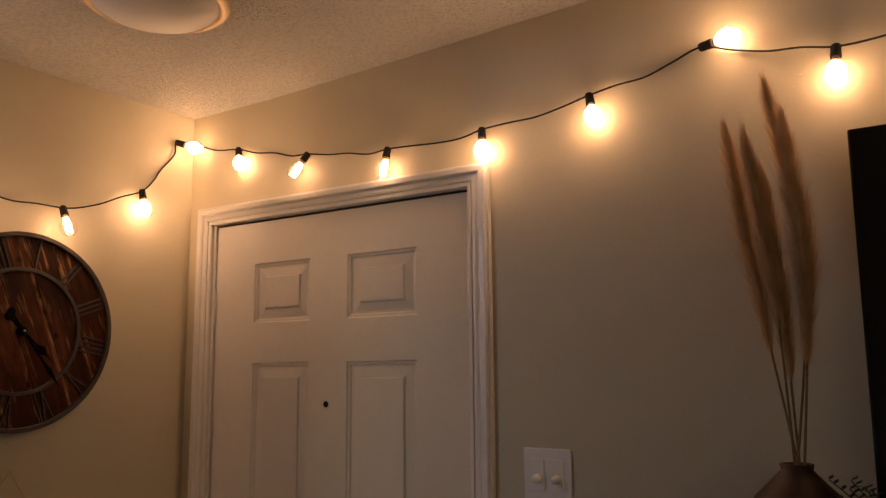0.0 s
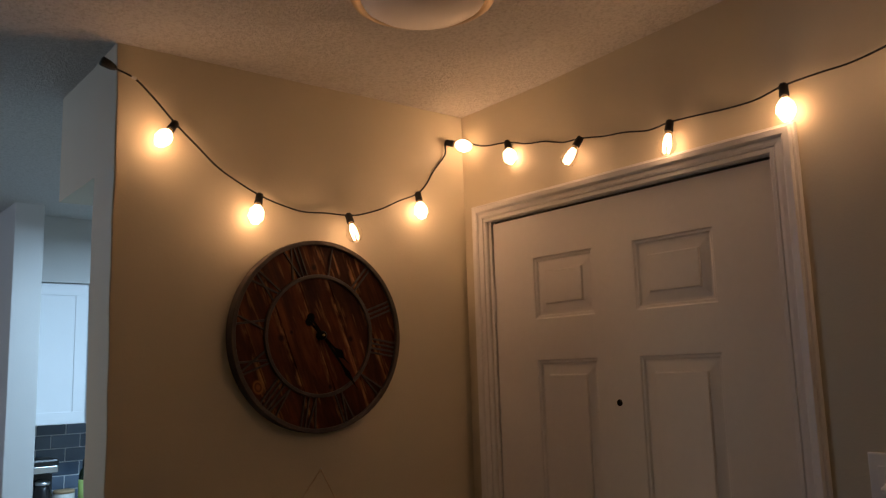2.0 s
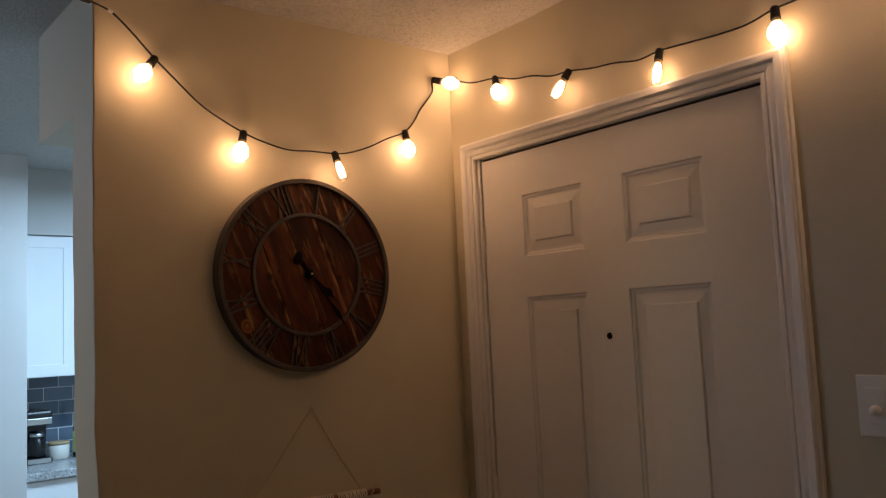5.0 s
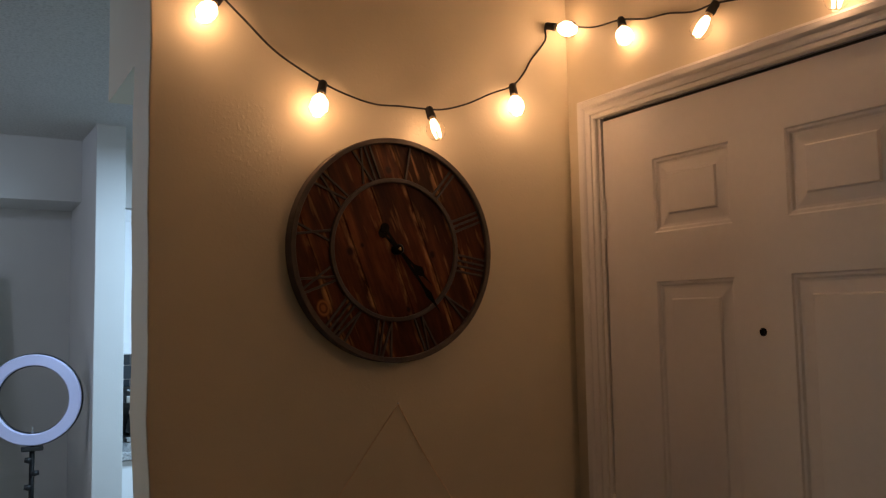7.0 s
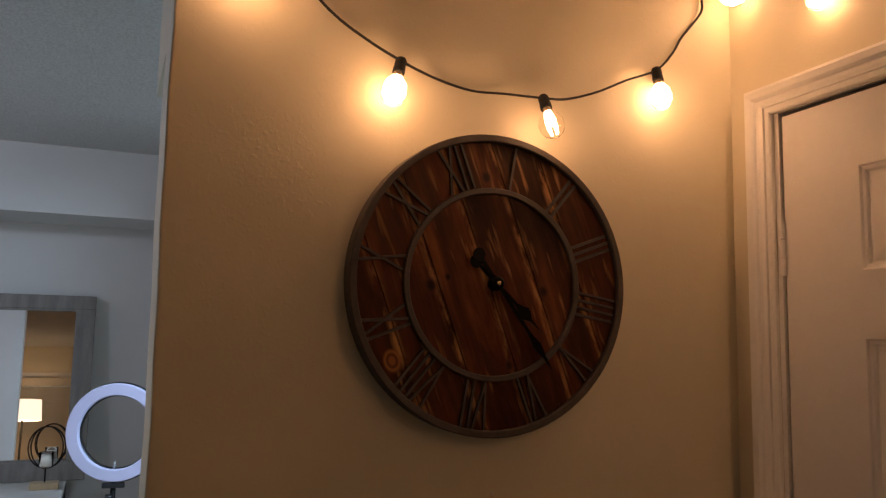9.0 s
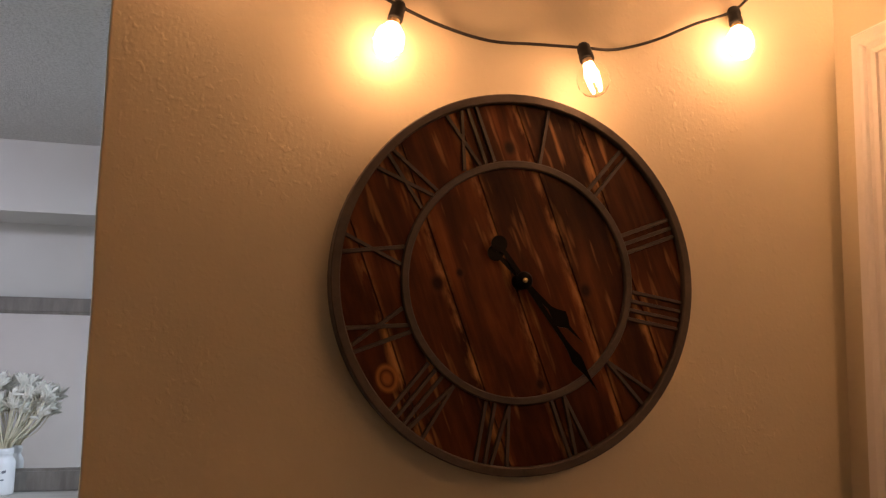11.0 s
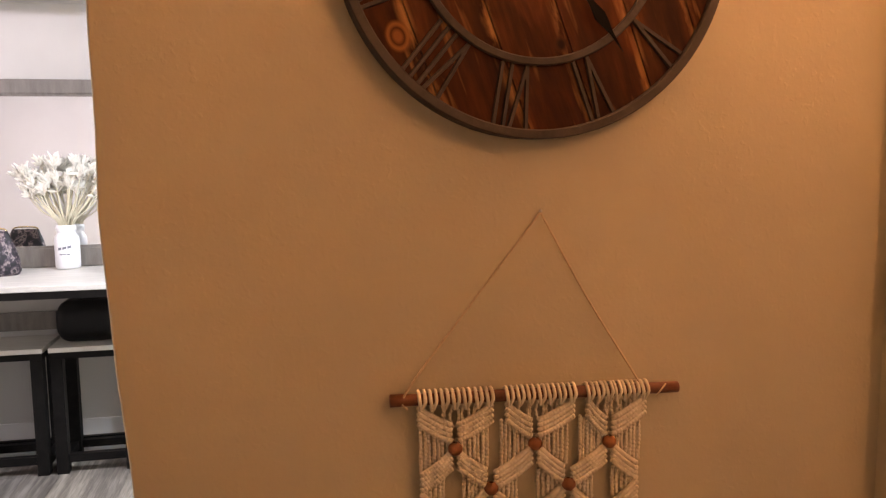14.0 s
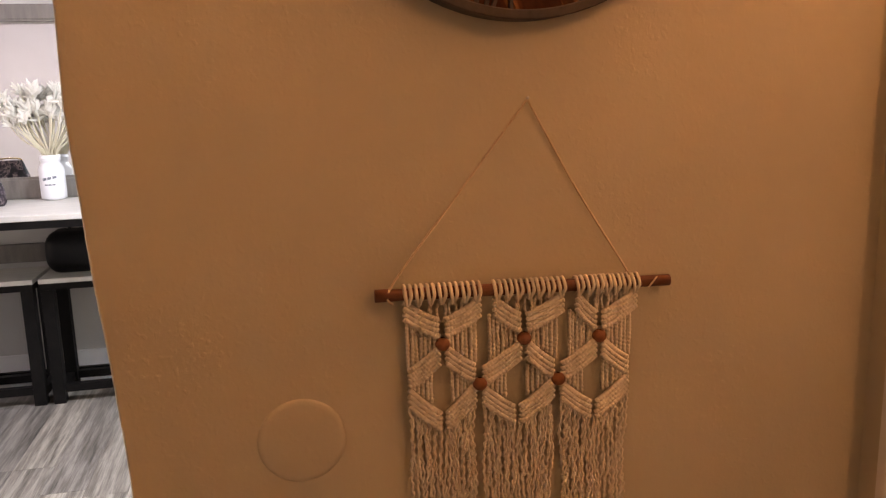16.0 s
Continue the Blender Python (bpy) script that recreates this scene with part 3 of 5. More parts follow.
# ---- string lights ----
# socket place, way in which the bulb points
SOCKETS = [
    ((0.022, -0.938, 2.204), (0.20, -0.58, -0.80)),
    ((0.026, -0.713, 2.047), (0.18, -0.25, -0.95)),
    ((0.034, -0.446, 2.019), (0.42, 0.05, -0.92)),
    ((0.016, -0.192, 2.112), (0.25, 0.0, -0.95)),
    ((0.020, -0.066, 2.297), (0.75, 0.55, -0.28)),
    ((0.226, -0.016, 2.248), (0.42, -0.25, -0.90)),
    ((0.504, -0.023, 2.188), (-0.42, -0.35, -0.85)),
    ((0.791, -0.022, 2.156), (-0.06, -0.22, -1.0)),
    ((1.080, -0.022, 2.159), (0.10, -0.15, -1.0)),
    ((1.360, -0.018, 2.192), (0.22, -0.20, -0.95)),
    ((1.624, -0.021, 2.258), (0.95, -0.12, 0.10)),
    ((1.864, -0.020, 2.188), (-0.06, -0.15, -1.0)),
    ((2.150, -0.020, 2.226), (0.05, -0.15, -1.0)),
]
# light of each bulb, set unequal to fit the brightness on the walls
BULB_SHARE = (1.1, 1.2, 0.80, 0.65, 0.40, 0.70, 0.75, 1.0, 1.3, 1.3, 1.1, 1.1, 1.1)
CLEAR_BULBS = (2, 6, 7)


def string_lights():
    s = thing("string_lights", "black cable string of clear lit bulbs along two walls", "string lights")
    tops = [Vector(p) - 0.012 * Vector(d).normalized() for p, d in SOCKETS]
    line = [Vector((0.012, -1.080, 2.327)), Vector((0.010, -1.03, 2.312)), Vector((0.010, -0.985, 2.275))]
    for i, p in enumerate(tops):
        line.append(p)
        if i + 1 < len(tops):
            q = tops[i + 1]
            if i == 3:
                line += [Vector((0.008, -0.150, 2.165)), Vector((0.008, -0.128, 2.20)), Vector((0.010, -0.080, 2.26))]
            elif i == 4:
                line += [Vector((0.045, -0.020, 2.298)), Vector((0.12, -0.012, 2.272))]
            else:
                sag = 0.010 if i < 4 else (0.005 if i < 9 else 0.003)
                for f in (0.25, 0.5, 0.75):
                    m = p.lerp(q, f)
                    m.z -= sag * 4 * f * (1 - f)
                    m.z += 0.004 * math.sin(7 * i + 9 * f)
                    if i < 4:
                        m.x = 0.008 + 0.004 * math.sin(5 * i + 4 * f)
                    else:
                        m.y = -0.008 - 0.003 * math.sin(3 * i + 5 * f)
                    line.append(m)
    bm = bmesh.new()
    tube(bm, smooth_line(line, 6), 0.0031, 8, flat=0.7)
    part("cable", bm, BLACK, s, "thin flat black cable", True)
    bm = bmesh.new()
    lathe(bm, [(0.0, -0.003), (0.006, -0.003), (0.0085, 0.004), (0.0105, 0.012), (0.0115, 0.030), (0.0105, 0.033), (0.0, 0.033)], 16, aim((0.014, -1.076, 2.326), (0.1, -0.92, 0.30)))
    part("end_plug", bm, BLACK, s, "black female end plug", True)
    bm = bmesh.new()
    lathe(bm, [(0.0036, -0.006), (0.0042, 0.0), (0.0036, 0.006)], 10, aim((0.0105, -1.030, 2.312), (0.0, -0.9, 0.3)))
    part("clip", bm, PLATE, s, "small clear clip", True)
    def lamp_socket(full):
        """A socket with its bulb: a full bundle of filaments thickened to stand for glare, or a thinner one that leaves
        the glass clear.
        """
        bm = bmesh.new()
        lathe(bm, [(0.0, -0.017), (0.0075, -0.016), (0.0095, -0.012), (0.0098, -0.004), (0.0092, -0.002), (0.0100, 0.002), (0.0105, 0.010), (0.0100, 0.012), (0.0, 0.012)], 18)
        socket = part("socket", bm, BLACK, s, "black ribbed lamp socket", True)
        bm = bmesh.new()
        lathe(bm, [(0.0070, 0.010), (0.0078, 0.017), (0.0120, 0.024), (0.0185, 0.033), (0.0222, 0.043), (0.0220, 0.053), (0.0180, 0.063), (0.0105, 0.070), (0.0, 0.072)], 24)
        glass = part("bulb", bm, GLASS, socket, "clear glass bulb", True)
        glass.visible_shadow = False
        bm = bmesh.new()
        # far thicker than real filaments, so the glare shows as a white core
        wide, thick = (0.0142, 0.0046) if full else (0.0085, 0.0026)
        for k in range(6 if full else 4):
            a = k * 2 * math.pi / (6 if full else 4)
            c, n = math.cos(a), math.sin(a)
            tube(bm, [(0.003 * c, 0.003 * n, 0.021), (wide * 0.8 * c, wide * 0.8 * n, 0.034), (wide * c, wide * n, 0.048), (0.006 * c, 0.006 * n, 0.064)], thick, 6)
        filament = part("filament", bm, GLOW if full else GLOW_THIN, socket, "glowing filament, thickened for the bulb's glare", True)
        filament.visible_shadow = False
        bm = bmesh.new()
        lathe(bm, [(0.0068, 0.0115), (0.0070, 0.017), (0.0058, 0.020), (0.0, 0.020)], 16)
        part("screw_cap", bm, BRASS, socket, "brass screw cap", True)
        return socket

    built = {}
    for i, (p, d) in enumerate(SOCKETS):
        m, full = aim(p, d), i not in CLEAR_BULBS
        if full in built:
            copy_thing(built[full], m)
        else:
            built[full] = lamp_socket(full)
            built[full].matrix_basis = m
        lamp("bulb_light", "POINT", Matrix.Translation(Vector(p) + 0.040 * Vector(d).normalized()), BULB_WATTS * BULB_SHARE[i], BULB_COLOUR, size=0.010)


string_lights()


# ---- wall clock ----
CLOCK = (0.0, -0.5365, 1.6990)


def half_disc_strip(bm, x0, x1, r, z0, z1, steps=10):
    """The part of a disc of radius r between x0 and x1, from z0 to z1 thick."""
    x0, x1 = max(x0, -r + 0.0005), min(x1, r - 0.0005)
    xs = [x0 + (x1 - x0) * i / steps for i in range(steps + 1)]
    top = [(x, math.sqrt(max(r * r - x * x, 0))) for x in xs]
    outline = top + [(x, -y) for x, y in reversed(top)]
    a = [bm.verts.new((x, y, z1)) for x, y in outline]
    b = [bm.verts.new((x, y, z0)) for x, y in outline]
    bm.faces.new(a)
    bm.faces.new(list(reversed(b)))
    n = len(a)
    for i in range(n):
        bm.faces.new((a[i], b[i], b[(i + 1) % n], a[(i + 1) % n]))


def bar(bm, p, q, w, z0, z1):
    p, q = Vector((*p, 0)), Vector((*q, 0))
    d = (q - p).normalized()
    s = Vector((-d.y, d.x, 0)) * w / 2
    lo = [bm.verts.new(v + Vector((0, 0, z0))) for v in (p - s, q - s, q + s, p + s)]
    hi = [bm.verts.new(v + Vector((0, 0, z1))) for v in (p - s * 0.7, q - s * 0.7, q + s * 0.7, p + s * 0.7)]
    bm.faces.new(hi)
    for i in range(4):
        bm.faces.new((lo[i], lo[(i + 1) % 4], hi[(i + 1) % 4], hi[i]))


NUMERALS = ["XII", "I", "II", "III", "IIII", "V", "VI", "VII", "VIII", "IX", "X", "XI"]


def wall_clock():
    c, s = math.cos(CLOCK_TURN), math.sin(CLOCK_TURN)
    m = Matrix(((0, 0, 1, CLOCK[0]), (c, -s, 0, CLOCK[1]), (s, c, 0, CLOCK[2]), (0, 0, 0, 1)))
    k = thing("wall_clock", "large round wooden plank clock with iron rings and roman numerals", "clock", m)
    edges = [-0.25, *GAPS, 0.25]
    rnd = random.Random(4)
    for a, b in zip(edges, edges[1:]):
        bm = bmesh.new()
        half_disc_strip(bm, a + 0.0009, b - 0.0009, 0.246, 0.004, 0.0235 + rnd.uniform(-0.0006, 0.0006))
        part("plank", bm, CLOCK_WOOD, k)
    bm = bmesh.new()
    half_disc_strip(bm, -0.24, 0.24, 0.24, 0.0005, 0.004, 40)
    part("backing", bm, BLACK, k)

    def ring(name, r0, r1, z0, z1, label):
        bm = bmesh.new()
        prof = [(r0, z0), (r0, z1 - 0.0015), (r0 + 0.0015, z1), (r1 - 0.0015, z1), (r1, z1 - 0.0015), (r1, z0)]
        n = 120
        rings = [[bm.verts.new((r * math.cos(2 * math.pi * i / n), r * math.sin(2 * math.pi * i / n), z)) for r, z in prof] for i in range(n)]
        for i in range(n):
            a, b = rings[i], rings[(i + 1) % n]
            for j in range(len(prof) - 1):
                bm.faces.new((a[j], a[j + 1], b[j + 1], b[j]))
        part(name, bm, IRON, k, label)

    ring("outer_ring", 0.2405, 0.2525, 0.0005, 0.034, "wide dark iron rim")
    ring("inner_ring", 0.152, 0.162, 0.022, 0.0305, "narrow dark iron ring")
    w = 0.0058
    for h, text in enumerate(NUMERALS):
        t = -2 * math.pi * h / 12
        bm = bmesh.new()
        r0, r1 = 0.1625, 0.2400
        widths = {"I": 0.0125, "V": 0.026, "X": 0.028}
        total = sum(widths[ch] for ch in text)
        x = -total / 2
        for ch in text:
            cw = widths[ch]
            mid = x + cw / 2
            strokes = {"I": [((mid, r0), (mid, r1))], "V": [((mid, r0), (mid - 0.011, r1)), ((mid, r0), (mid + 0.011, r1))],
                       "X": [((mid - 0.0115, r0), (mid + 0.0115, r1)), ((mid + 0.0115, r0), (mid - 0.0115, r1))]}[ch]
            for n, (p, q) in enumerate(strokes):
                rot = lambda v: (v[0] * math.cos(t) - v[1] * math.sin(t), v[0] * math.sin(t) + v[1] * math.cos(t))
                bar(bm, rot(p), rot(q), w, 0.0225, 0.0272 + 0.0006 * n)
            x += cw
        part("numeral", bm, IRON, k, "thin iron roman numeral")
    # hands: angles clockwise from the twelve
    def spade(name, turn, length, tail, z, wide, at):
        bm = bmesh.new()
        t = -turn
        rot = lambda u, v: (u * math.cos(t) - v * math.sin(t), u * math.sin(t) + v * math.cos(t))
        pts = [(0.0035, 0.008), (0.0030, length * (at - 0.165)), (wide * 0.55, length * (at - 0.085)), (wide, length * at), (wide * 0.72, length * (at + 0.065)), (0.0026, length * (at + 0.14)), (0.0008, length)]
        out = [(0.0035, -0.008), (0.0034, -tail * 0.55)]
        circle = [(0.0112 * math.sin(a), -tail - 0.0112 * math.cos(a)) for a in [math.pi * (0.92 - 0.92 * i / 8) for i in range(9)]]
        right = list(reversed(pts)) + out + circle
        left = [(-u, v) for u, v in reversed(right)]
        loop = right + left[1:-1]
        hi = [bm.verts.new((*rot(u, v), z + 0.0012)) for u, v in loop]
        lo = [bm.verts.new((*rot(u, v), z)) for u, v in loop]
        bm.faces.new(hi)
        bm.faces.new(list(reversed(lo)))
        for i in range(len(hi)):
            j = (i + 1) % len(hi)
            bm.faces.new((hi[i], lo[i], lo[j], hi[j]))
        part(name, bm, HAND, k, "black spade-shaped pointer")
    spade("minute_pointer", radians(143.5) + CLOCK_TURN, 0.180, 0.058, 0.038, 0.0078, 0.70)
    spade("hour_pointer", radians(132.5) + CLOCK_TURN, 0.118, 0.052, 0.035, 0.0125, 0.60)
    bm = bmesh.new()
    lathe(bm, [(0.0, 0.043), (0.008, 0.0425), (0.012, 0.040), (0.012, 0.024)], 24)
    part("hub", bm, HAND, k, "black round hub", True)
    bm = bmesh.new()
    lathe(bm, [(0.0, 0.0465), (0.003, 0.046), (0.004, 0.044), (0.004, 0.042)], 14)
    part("nut", bm, GOLD, k, "bright brass nut", True)


wall_clock()


# ---- round cover plate ----
c = thing("round_cover_plate", "round blank wall plate painted over in the wall colour", "cover plate", Matrix.Translation((0.0, -0.828, 0.933)))
bm = bmesh.new()
lathe(bm, [(0.0, 0.0035), (0.048, 0.0035), (0.053, 0.0028), (0.0555, 0.001), (0.056, 0.0)], 64, aim((0, 0, 0), (1, 0, 0)))
part("disc", bm, PAINT, c, "", True)


# ---- macrame hanging ----
def macrame():
    h = thing("macrame_hanging", "cream knotted cotton wall hanging on a brown dowel", "wall hanging")
    X = 0.016
    L, R = Vector((X, -0.729, 1.1190)), Vector((X, -0.334, 1.1105))
    rod_z = lambda y: L.z + (R.z - L.z) * (y - L.y) / (R.y - L.y)
    bm = bmesh.new()
    rnd = random.Random(2)
    pts = [L.lerp(R, i / 24) for i in range(25)]
    tube(bm, pts, [0.0078 + rnd.uniform(-0.0004, 0.0004) for _ in pts], 14)
    part("dowel", bm, ROD, h, "brown stained wooden dowel", True)
    bm = bmesh.new()
    apex = (0.006, -0.527, 1.353)
    tube(bm, smooth_line([(X + 0.008, -0.708, 1.108), (X + 0.004, -0.708, 1.131), (0.006, -0.62, 1.237), apex], 8), 0.0015, 6)
    tube(bm, smooth_line([apex, (0.006, -0.46, 1.235), (X + 0.004, -0.392, 1.122), (X + 0.009, -0.390, 1.104)], 8), 0.0015, 6)
    tube(bm, smooth_line([(X + 0.0085, -0.368, 1.103), (X + 0.009, -0.360, 1.113), (X + 0.004, -0.353, 1.117)], 6), 0.0011, 6)
    part("hanging_string", bm, TWINE, h, "thin jute string", True)
    bm = bmesh.new()
    lathe(bm, [(0.0, 0.008), (0.0022, 0.0078), (0.0022, 0.007), (0.0008, 0.006), (0.0008, 0.0)], 10, aim((0.0, -0.527, 1.3535), (1, 0, 0.2)))
    part("nail", bm, STEEL, h, "small nail head", True)
    beads = [(-0.646, 1.051), (-0.538, 1.049), (-0.434, 1.043), (-0.598, 0.993), (-0.491, 0.989)]
    # each panel: top left and right, waist left and right, middle and height of the low point
    panels = [(-0.697, -0.592, -0.691, -0.603, -0.646, 0.941), (-0.580, -0.480, -0.593, -0.496, -0.547, 0.940), (-0.468, -0.378, -0.486, -0.391, -0.441, 0.935)]
    pitch = 0.0070

    def knot_cord(a, b, r=0.0041):
        """One row of half hitches: a bumpy rope."""
        a, b = Vector(a), Vector(b)
        n = 44
        pts = [a.lerp(b, i / n) + Vector((0.0003 * math.sin(i * 1.9), 0, -0.0022 * math.sin(math.pi * i / n))) for i in range(n + 1)]
        part("knot_cord", tube(bmesh.new(), pts, [r * (0.95 + 0.05 * math.sin(i * math.pi * 22 / n)) * (0.75 if i in (0, n) else 1) for i in range(n + 1)], 8), COTTON, h, "", True)

    def cord(y, za, zb, sway, r=0.0027):
        if za - zb < 0.004:
            return
        n = max(6, int((za - zb) / 0.0016))
        pts, rr = [], []
        for i in range(n + 1):
            f = i / n
            pts.append((X - 0.003 + 0.0004 * math.cos(i * 1.6), y + sway * math.sin(math.pi * f) + 0.0004 * math.sin(i * 1.6), za + (zb - za) * f))
            rr.append(r * (0.88 + 0.16 * math.sin(i * 1.9)))
        part("cord", tube(bmesh.new(), pts, rr, 6), COTTON, h, "", True)

    for n, (tl, tr, wl, wr, low_y, low_z) in enumerate(panels):
        bead_y, bead_z = beads[n]
        waist = 0.991 - 0.005 * n
        count = 7
        for i in range(count):
            y = tl + (i + 0.5) * (tr - tl) / count + rnd.uniform(-0.0008, 0.0008)
            zr = rod_z(y)
            bm = bmesh.new()
            for dy in (-0.0036, 0.0036):
                tube(bm, smooth_line([(0.004, y + dy, zr - 0.012), (0.005, y + dy, zr + 0.004), (X, y + dy, zr + 0.0108), (X + 0.0105, y + dy, zr), (X + 0.006, y + dy * 0.5, zr - 0.009), (X + 0.002, y + dy * 0.2, zr - 0.014)], 4), 0.0024, 6)
            part("loop", bm, COTTON, h, "", True)
            mid = abs(y - bead_y) / ((tr - tl) / 2)
            for dy in (-0.002, 0.002):
                lean = (-0.004 if y < bead_y else 0.004) * (1 - mid) * (1 if dy > 0 else -1)
                cord(y + dy, zr - 0.011, zr - 0.020 - 0.020 * (1 - mid), lean, 0.0021)
        for side, top_y, waist_y in ((-1, tl, wl), (1, tr, wr)):
            ztop = rod_z(top_y) - 0.010
            a0, a1 = Vector((X + 0.001, top_y - side * 0.003, ztop)), Vector((X + 0.004, bead_y + side * 0.004, bead_z + 0.031))
            b0, b1 = Vector((X + 0.004, bead_y + side * 0.004, bead_z - 0.004)), Vector((X + 0.001, waist_y, waist + 0.026))
            c0, c1 = Vector((X + 0.001, waist_y, waist + 0.002)), Vector((X + 0.003, low_y + side * 0.003, low_z + 0.015))
            for p, q in ((a0, a1), (b0, b1), (c0, c1)):
                for k in range(4):
                    step = Vector((0.0006 * (k % 2), 0, -pitch * k))
                    knot_cord(p + step, q + step)
            for i in range(8):
                f = (i + 0.35) / 8
                y = top_y + side * -0.004 + (bead_y - top_y) * f * 0.97
                ya = waist_y + (bead_y - waist_y) * f * 0.97
                cord((y + ya) / 2, a0.z + (a1.z - a0.z) * f - pitch * 3.2, b1.z + (b0.z - b1.z) * f + 0.002, 0.0008 * math.sin(i * 2.3 + n))
                if i < 6:
                    y2 = waist_y + (low_y - waist_y) * f * 1.02
                    cord(y2, b1.z + (b0.z - b1.z) * f - pitch * 3.2, c0.z + (c1.z - c0.z) * f + 0.002, 0.0008 * math.cos(i * 1.7 + n))
            for i in range(12):
                f = (i + 0.3) / 12
                y = waist_y + (low_y - waist_y) * f
                top = c0.z + (c1.z - c0.z) * f - pitch * 3
                end = 0.585 + 0.12 * (1 - f) + rnd.uniform(-0.012, 0.012)
                ph, am = rnd.uniform(0, 6), rnd.uniform(0.0007, 0.0014)
                steps = 110
                pts, rr = [], []
                for j in range(steps + 1):
                    g = j / steps
                    pts.append((X - 0.003 + 0.0018 * math.sin(ph * 2 + j * 0.31) + rnd.uniform(-0.0004, 0.0004), y + (low_y - y) * 0.10 * g + am * math.sin(ph + j * 1.15) + 0.0022 * math.sin(ph + j * 0.11), top + (end - top) * g))
                    rr.append(0.0024 * (0.85 + 0.25 * math.sin(ph + j * 2.3)))
                part("fringe_strand", tube(bmesh.new(), pts, rr, 5), COTTON, h, "", True)
    for y, z in beads:
        bm = bmesh.new()
        lathe(bm, [(0.0025, 0.0085), (0.006, 0.0072), (0.0092, 0.003), (0.0096, 0.0), (0.0092, -0.003), (0.006, -0.0072), (0.0025, -0.0085)], 18, Matrix.Translation((X + 0.005, y, z)))
        part("bead", bm, BEAD, h, "round brown wooden bead", True)


macrame()


# ---- television corner ----
def television():
    t = thing("television", "black flat television mounted on the wall", "television")
    part("body", boxed(1.876, -0.070, 1.350, 2.85, -0.030, 2.021, bevel=0.004), SCREEN, t)
    part("screen", boxed(1.886, -0.0725, 1.365, 2.84, -0.0702, 2.011), SCREEN, t, "dark glossy screen")
    part("bracket", boxed(2.2, -0.030, 1.55, 2.5, 0.0, 1.85), BLACK_METAL, t)


television()
sh = thing("wall_shelf", "dark wooden shelf fixed below the television", "shelf")
part("board", boxed(1.55, -0.30, 1.165, 2.95, -0.0005, 1.20, bevel=0.003), VASE, sh)
for x in (1.75, 2.75):
    part("bracket", boxed(x, -0.24, 1.06, x + 0.02, -0.001, 1.165), BLACK_METAL, sh)


def vase():
    v = thing("vase", "brown round clay vase on the shelf", "vase", Matrix.Translation((1.765, -0.15, 1.20)))
    bm = bmesh.new()
    lathe(bm, [(0.0, 0.0), (0.05, 0.0), (0.075, 0.03), (0.092, 0.08), (0.090, 0.13), (0.070, 0.175), (0.040, 0.205), (0.026, 0.220), (0.028, 0.230), (0.023, 0.230), (0.020, 0.205), (0.05, 0.15), (0.05, 0.05), (0.0, 0.02)], 40)
    part("pot", bm, VASE, v, "", True)


vase()


def pampas(tip, base, bend, width, start, seed, twist=0.0):
    """One dry plume: a stalk and a tapering brush of fine hairs round its upper part."""
    p = thing("pampas_stem", "dry tan pampas plume standing in the vase", "dried grass", group="pampas stems")
    rnd = random.Random(seed)
    base, tip = Vector(base), Vector(tip)
    mid = base.lerp(tip, 0.55) + Vector(bend)
    line = smooth_line([base, mid, tip], 14)
    bm = bmesh.new()
    n = len(line)
    tube(bm, line, [0.0026 * (1 - 0.6 * i / n) for i in range(n)], 6)
    part("stalk", bm, STRAW, p, "", True)
    bm = bmesh.new()
    for i in range(3600):
        f = start + (1 - start) * rnd.random()
        k = f * (n - 1)
        a, b = line[int(k)], line[min(int(k) + 1, n - 1)]
        o = a.lerp(b, k - int(k))
        d = (b - a).normalized() if (b - a).length > 0 else Vector((0, 0, 1))
        g = (f - start) / (1 - start)
        spread = width * min(1.0, 0.35 + 2.2 * g) * (1 - g ** 2.2) ** 0.6
        ang = rnd.uniform(0, 2 * math.pi)
        side = Vector((math.cos(ang), math.sin(ang), 0))
        ln = rnd.uniform(0.03, 0.085)
        e = o + d * ln * 0.85 + side * (spread * rnd.uniform(0.05, 1.35) + 0.003)
        m = o.lerp(e, 0.5) + side * spread * 0.25
        w = d.cross(side).normalized() * 0.00032
        va = [bm.verts.new(q) for q in (o - w, o + w, m + w, m - w, e)]
        bm.faces.new((va[0], va[1], va[2], va[3]))
        bm.faces.new((va[3], va[2], va[4]))
    part("plume", bm, PAMPAS, p, "feathery tan plume")


VB = Vector((1.765, -0.15, 1.40))
pampas((1.756, -0.13, 2.085), VB + Vector((-0.002, 0, 0)), (0.040, 0.01, 0), 0.030, 0.34, 1)
pampas((1.682, -0.14, 2.005), VB + Vector((0.006, 0.006, 0)), (-0.004, 0, 0), 0.028, 0.33, 2)
pampas((1.722, -0.17, 1.975), VB + Vector((0.0, -0.008, 0)), (0.010, 0, 0), 0.024, 0.40, 3)
pampas((1.782, -0.15, 2.010), VB + Vector((0.010, 0.0, 0)), (0.022, 0, 0), 0.030, 0.30, 4)
pampas((1.735, -0.12, 1.920), VB + Vector((0.004, 0.010, 0)), (0.006, 0, 0), 0.028, 0.30, 5)


